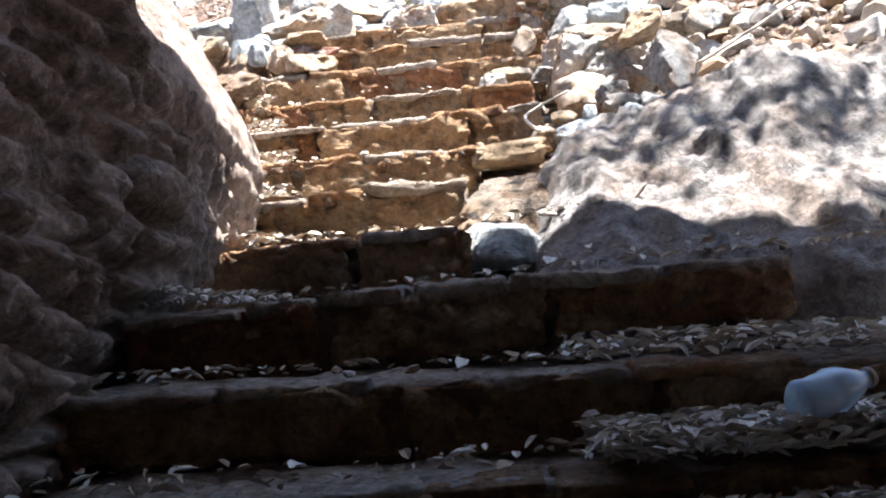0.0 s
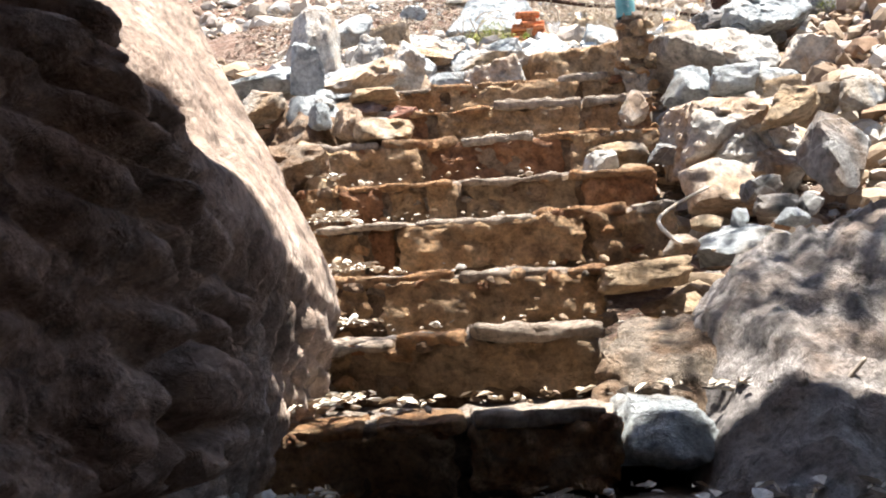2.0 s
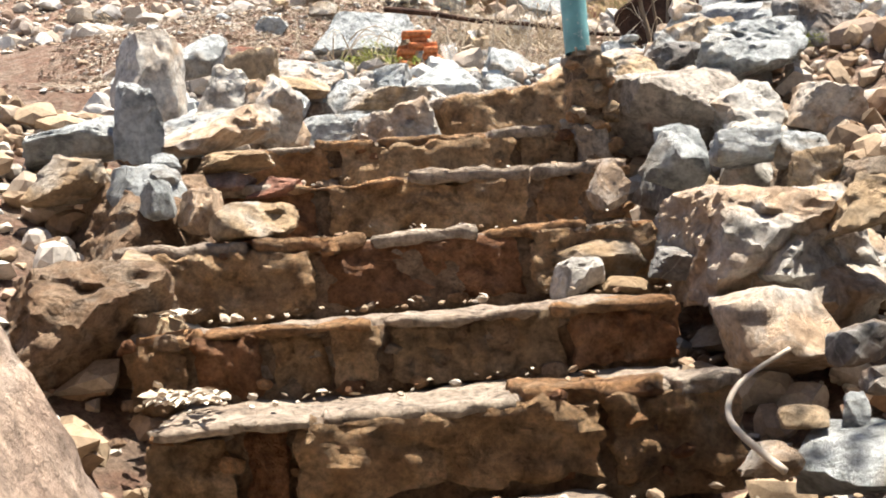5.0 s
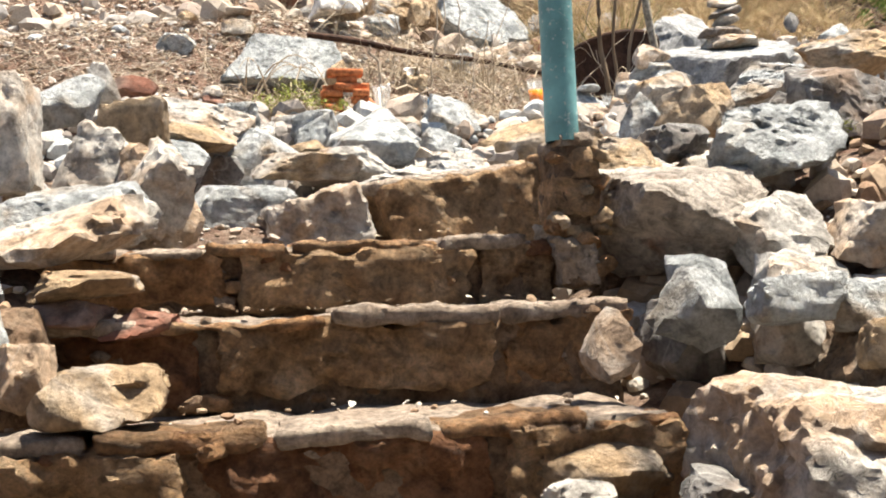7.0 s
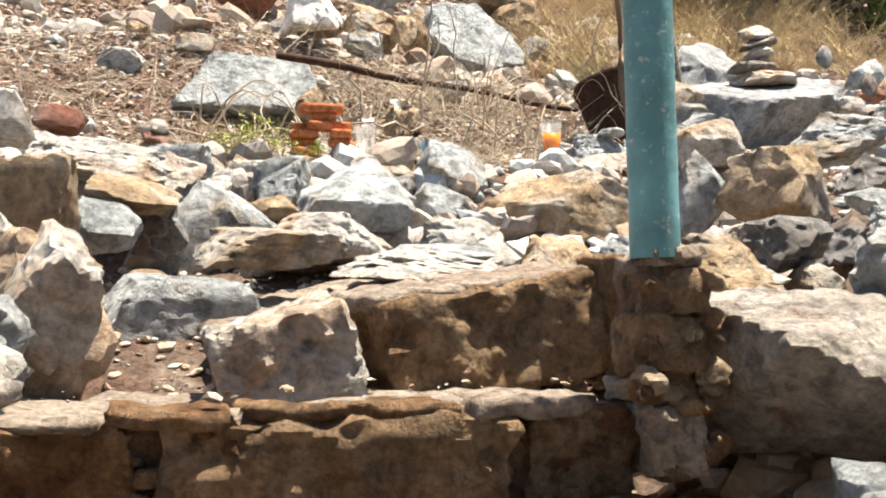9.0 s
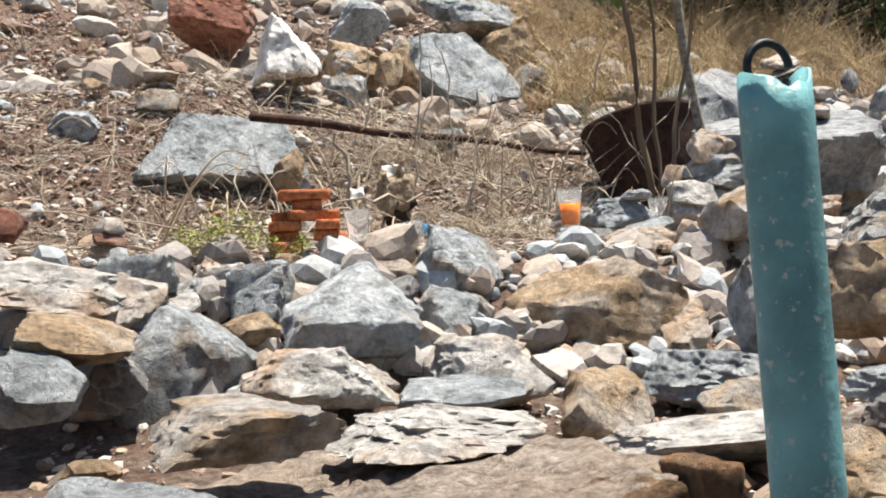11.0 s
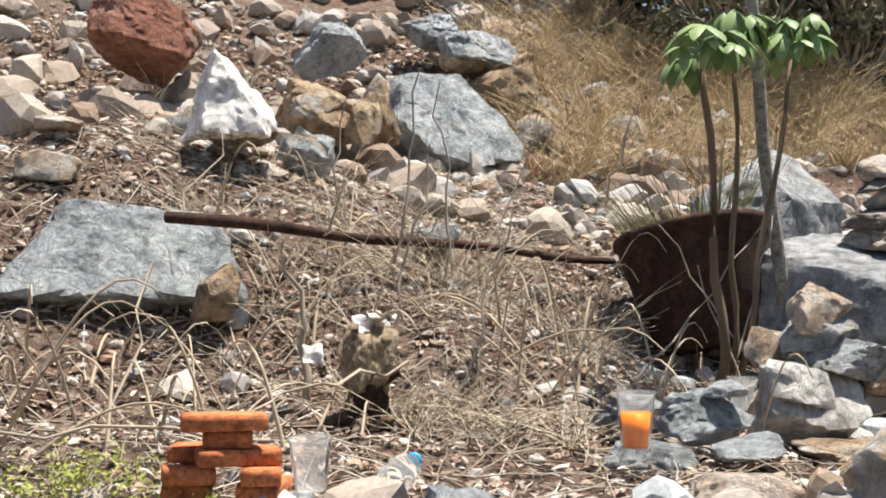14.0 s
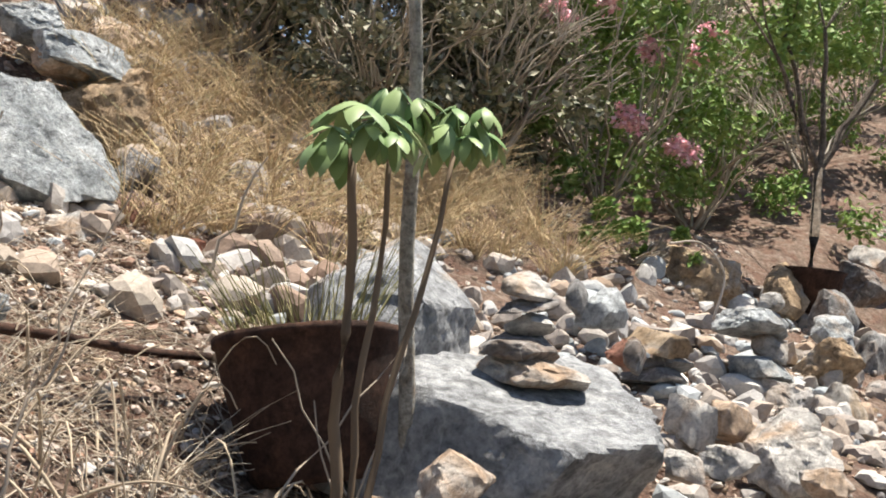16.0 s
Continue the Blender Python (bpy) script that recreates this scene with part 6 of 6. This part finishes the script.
def bottle(x, y, z, rz, label, material, cap, length=0.2, r=0.032, tilt=90.0, ry=0):
    b = thing("plastic_bottle", x, y, z, label, "bottle", rz, tilt, ry, group="plastic bottles")
    l = length
    prof = [(0.002, 0.004), (r * 0.8, 0.0), (r, 0.012), (r * 0.95, l * 0.2), (r, l * 0.28), (r * 0.94, l * 0.36), (r, l * 0.45), (r * 0.95, l * 0.6), (r * 0.55, l * 0.82), (r * 0.4, l * 0.88), (r * 0.4, l * 0.93)]
    bm = lathe(prof, 28)
    for v in bm.verts:
        v.co += noise.noise_vector(v.co * 30) * 0.004
    part("body", bm, material, b).visible_shadow = False
    part("cap", lathe([(0.001, l), (r * 0.42, l), (r * 0.46, l * 0.985), (r * 0.46, l * 0.92), (0.001, l * 0.92)], 24), cap, b, "plastic screw cap")


bottle(0.63, 8.97, 3.72, 150, "clear crumpled plastic bottle with a blue cap lying among the stones", PLASTIC, BLUECAP, 0.2, 0.038, 82)
bottle(0.69, 2.2, 1.045, 112, "crushed pale blue plastic bottle lying on a step", BLUEPLASTIC, PALEHOSE, 0.19, 0.046, 80, 0)


def stump():
    s = thing("tree_stump", 0.745, 9.80, 3.72, "weathered brown sawn tree stump with dry roots", "tree stump", 10, 0, 3)
    bm = lathe([(0.01, -0.03), (0.08, -0.03), (0.06, 0.03), (0.05, 0.09), (0.055, 0.14), (0.07, 0.18), (0.05, 0.22), (0.01, 0.23)], 40)
    bmesh.ops.subdivide_edges(bm, edges=bm.edges[:], cuts=1, use_grid_fill=True)
    rough_up(bm, 0.04, 14.0, 8, 5)
    # The foot's dark colour stands in for shade in the hollow below the block.
    part("trunk", bm, SHADEWOOD, s, "foot of the stump, coloured dark as shade")
    top = part("broken_top", unit_rock(91, 5, 4, 1.0, 0.07, (((0.1, -1.0, 0.1), 0.7), ((1.0, -0.2, 0.0), 0.72), ((-1.0, -0.1, 0.0), 0.75))), PALEWOOD, s, "tan broken block of the stump")
    top.matrix_local = pose(0.0, 0.0, 0.215, 0, 4, 8) @ Matrix.Diagonal((0.085, 0.075, 0.115, 1))
    for k in range(5):
        a = k * 1.3 + 0.3
        part("root", tube([(0.05 * math.cos(a), 0.05 * math.sin(a), 0.05), (0.13 * math.cos(a), 0.12 * math.sin(a), 0.03), (0.24 * math.cos(a), 0.22 * math.sin(a), 0.015)], [0.022, 0.016, 0.006], 7), WOOD, s)


stump()
bar = thing("iron_bar", 0.18, 10.26, 4.37, "long rusty dark iron bar lying across the slope", "bar")
ends = [(1.94 * i / 16, 0.86 * i / 16, -0.08 * i / 16 + 0.008 * math.sin(i * 0.8)) for i in range(17)]
bm = tube(ends, [0.022 - 0.0005 * i for i in range(17)], 10)
rough_up(bm, 0.006, 16, 3, 3)
part("rod", bm, RUST, bar)

# white pointed stone, with the block under it
shaped_rock(0.47, 11.36, 4.97, 0.40, 0.32, 0.40, WHITE, "bright white pointed stone on the slope", 77, (((-1, -0.15, 0.22), 0.45), ((0.72, -0.3, 0.62), 0.30), ((0, 1, 0.5), 0.5), ((-0.1, -1, 0.35), 0.5), ((0, 0, -1), 0.62), ((0.9, -0.5, 0.1), 0.62)), 0, "rocks on the hillside", 5, 0.07)

# scraps of white paper beside the stump
for k, (x, y, z) in enumerate(((0.595, 9.84, 3.955), (0.735, 9.79, 4.045), (0.775, 9.80, 4.055))):
    pm = bmesh.new()
    bmesh.ops.create_grid(pm, x_segments=8, y_segments=8, size=0.03)
    for q in pm.verts:
        q.co.z += 0.03 * noise.noise(q.co * 28 + Vector((k * 5, 0, 0)))
    bmesh.ops.solidify(pm, geom=pm.faces[:], thickness=0.001)
    ps = part("paper_scrap", pm, WHITE)
    ps.matrix_world = pose(x, y, z, 55, 10 * k, 30 * k)
    tagged(ps, "crumpled white paper scrap caught on the stump", "paper", "paper scraps")

# rough post of stones and mortar under the pole
sp = thing("stone_post", 0.635, 6.42, 2.73, "rough upright post of brown stones and mortar", "post", 6)
rp = random.Random(62)
level = 0.0
while level < 0.40:
    hgt = rp.uniform(0.055, 0.15)
    hgt = min(hgt, 0.43 - level)
    stone = part("stone", rounded_block(rp.uniform(0.12, 0.16), rp.uniform(0.15, 0.19), hgt, 600 + int(level * 100), 0.022, 0.012, 0.01), rp.choice((OCHRE, MORTAR, TANSTEP, TANSTEP)), sp)
    stone.data.set_sharp_from_angle(angle=radians(32))
    stone.matrix_local = pose(rp.uniform(-0.015, 0.015), rp.uniform(-0.02, 0.01), level, rp.uniform(-3, 3), rp.uniform(-4, 4), rp.uniform(-12, 12))
    level += hgt * 0.96
core = part("core", rounded_block(0.11, 0.16, 0.41, 61, 0.02, 0.02, 0.01), BANKMORTAR, sp, "earthy brown mortar")
for k in range(14):
    chip = part("chip", rock_mesh(rp.choice((STEP, MORTAR, OCHRE)), rp.randrange(16), 3), None, sp)
    size = rp.uniform(0.015, 0.04)
    chip.matrix_local = pose(rp.choice((-0.07, 0.07, rp.uniform(-0.06, 0.06))), -0.08, rp.uniform(0.02, 0.38), 0, 0, rp.uniform(0, 360)) @ Matrix.Diagonal((size, size, size * 0.8, 1))


def smooth_path(pts, n=6):
    """A soft curve through the points."""
    p = [Vector(q) for q in ([pts[0]] + list(pts) + [pts[-1]])]
    out = []
    for i in range(1, len(p) - 2):
        for k in range(n):
            t = k / n
            out.append(tuple(0.5 * (2 * p[i] + (p[i + 1] - p[i - 1]) * t + (2 * p[i - 1] - 5 * p[i] + 4 * p[i + 1] - p[i + 2]) * t * t + (3 * p[i] - p[i - 1] - 3 * p[i + 1] + p[i + 2]) * t ** 3)))
    return out + [tuple(p[-1])]


for pts, label in (([(0.34, 3.55, 1.55), (0.45, 3.48, 1.53), (0.58, 3.42, 1.53), (0.66, 3.40, 1.60)], "pale curved root lying in the rubble"),
                   ([(0.44, 4.35, 1.92), (0.40, 4.5, 2.0), (0.47, 4.62, 2.06), (0.60, 4.66, 2.12)], "pale bent root among the stones"),
                   ([(1.1, 4.45, 2.14), (1.35, 4.5, 2.27), (1.6, 4.6, 2.40), (1.9, 4.7, 2.46)], "pale long root along the bank"),
                   ([(5.2, 11.5, 4.75), (5.25, 11.5, 5.0), (5.1, 11.55, 5.15), (4.9, 11.6, 5.12)], "bent pale stick standing among the stones")):
    r = part("root", tube(smooth_path(pts), [0.008 - 0.00018 * i for i in range(19)], 8), PALEHOSE)
    tagged(r, label, "root", "dry roots")

# green weeds
for x, y, n, s in ((-0.03, 8.98, 420, 0.15), (0.17, 8.90, 200, 0.07), (1.75, 6.9, 160, 0.07), (1.30, 5.35, 120, 0.06)):
    w = thing("weed", x, y, ground_z(x, y), "small feathery yellow green weed", "weed", group="green weeds")
    part("foliage", leaf_cloud("foliage", [(rng.gauss(0, s * 0.6), rng.gauss(0, s * 0.4), s * rng.uniform(0.3, 1.1), s * 0.45) for _ in range(10)], n * 2, 0.013, leaf_mat("weed_leaf", [(0.2, 0.24, 0.05), (0.34, 0.36, 0.1)]), int(x * 100) + 300), None, w)
    part("stalk", strands("stalk", [(blade(0, 0, 0, s * rng.uniform(0.8, 1.5), rng.uniform(0, 0.7), 0.3, rng.uniform(0, 6.28)), 0.0015, 0.0008) for _ in range(14)], STRAW), None, w)

# ---------------- far shrubs and trees ----------------
for x, y, h, w, n, sd in ((4.9, 15.2, 1.9, 1.6, 4200, 1), (3.3, 16.3, 1.8, 1.7, 3600, 2), (6.0, 16.4, 2.6, 2.0, 4600, 3), (8.2, 17.6, 3.0, 2.3, 4200, 4), (1.8, 17.0, 1.6, 1.6, 2500, 5), (4.6, 17.8, 2.6, 2.2, 3600, 6), (5.6, 14.3, 1.6, 1.2, 4200, 7), (4.6, 14.3, 1.3, 1.2, 3600, 8), (6.3, 15.2, 2.2, 1.4, 4200, 9), (7.6, 15.9, 2.4, 1.6, 4200, 10), (9.6, 16.4, 2.6, 2.0, 4200, 11), (3.9, 15.2, 1.5, 1.4, 3600, 12)):
    bush("shrub", x, y, "dense dusty dark shrub with bare grey twigs", "shrub", h, w, DARKLEAF, n, 0.085, sd, 26, 26)
ole, cs = bush("oleander", 6.9, 14.3, "flowering oleander shrub with green leaves and pink blossom", "shrub", 1.9, 1.5, LEAF, 5200, 0.075, 21, 16, 26)
for k, (dx, dy, dz) in enumerate(((-0.05, -0.45, 1.38), (-0.55, -0.35, 1.72), (-0.2, -0.45, 0.78), (0.75, -0.35, 1.75), (0.55, -0.4, 1.5), (0.1, -0.45, 1.95), (-0.9, -0.2, 1.5), (0.35, -0.5, 0.62))):
    part("blossom", leaf_cloud("blossom", [(dx + rng.uniform(-0.12, 0.12), dy, dz + rng.uniform(-0.05, 0.05), 0.11) for _ in range(5)], 300, 0.045, PINK, 60 + k, 0.9), None, ole, "cluster of pink flowers")
bush("shrub", 8.6, 14.8, "leafy bright green shrub", "shrub", 1.5, 1.6, LEAF, 4200, 0.07, 31, 14, 22)
bush("shrub", 6.3, 13.3, "low fresh green herb patch", "shrub", 0.42, 0.9, LEAF, 2600, 0.05, 33, 10, 20, 0.05)
for x, y, h, w, sd in ((11.5, 17.0, 2.0, 2.2, 36), (13.0, 16.2, 1.8, 2.2, 37), (10.0, 17.6, 2.2, 2.2, 38), (14.5, 18.0, 2.4, 2.6, 39)):
    bush("shrub", x, y, "leafy bright green shrub", "shrub", h, w, LEAF, 3600, 0.08, sd, 14, 22)
bush("shrub", 10.8, 15.2, "leafy bright green shrub", "shrub", 2.0, 2.2, LEAF, 4200, 0.08, 35, 14, 22)

tb = thing("young_tree", 7.9, 12.9, 5.02, "small bare branching tree in a dark pot", "tree")
part("pot", lathe([(0.01, 0.0), (0.2, 0.0), (0.27, 0.30), (0.29, 0.33), (0.26, 0.33), (0.01, 0.28)], 32), RUST, tb, "dark rusty pot")
part("trunk", tube([(0, 0, 0.25), (0.01, 0, 0.6), (-0.02, 0, 1.15)], [0.045, 0.04, 0.036], 10), DARKBARK, tb)
limbs = []
for a, l in (((-0.75, 0.0, 0.9), 1.0), ((0.05, 0.1, 1.0), 1.2), ((0.65, 0.0, 0.85), 1.2), ((0.5, -0.2, 1.0), 1.0), ((-0.3, 0.2, 1.0), 1.1)):
    q = Vector((-0.02, 0, 1.12)) + Vector(a).normalized() * l
    limbs.append((crooked((-0.02, 0, 1.12), q, 0.03, 6), 0.028, 0.017))
    for k in range(3):
        d = (Vector(a).normalized() + Vector([rng.uniform(-0.5, 0.5) for _ in range(3)])).normalized()
        limbs.append((crooked(q, q + d * 0.7, 0.03, 4), 0.011, 0.004))
part("branch", strands("branch", limbs, DARKBARK, 6), None, tb)["kind"] = "stuff"
part("crown", leaf_cloud("crown", [(rng.uniform(-1, 1.2), rng.uniform(-0.4, 0.4), rng.uniform(2.0, 2.5), 0.2) for _ in range(8)], 700, 0.08, LEAF, 41), None, tb)

# tree over the right bank, whose shade dapples the boulder
ot = thing("shade_tree", 4.0, 5.3, 3.2, "leafy tree over the bank beside the steps", "tree")
part("trunk", tube([(0, 0, -0.3), (-0.1, -0.05, 0.9), (-0.45, -0.2, 1.7), (-1.3, -0.7, 2.7)], [0.09, 0.08, 0.06, 0.035], 10), BARK, ot)
part("crown", leaf_cloud("crown", [(-1.7 + rng.gauss(0, 0.75), -0.9 + rng.gauss(0, 0.6), 2.9 + rng.uniform(-0.3, 0.5), 0.27) for _ in range(26)], 2100, 0.066, LEAF, 51), None, ot)
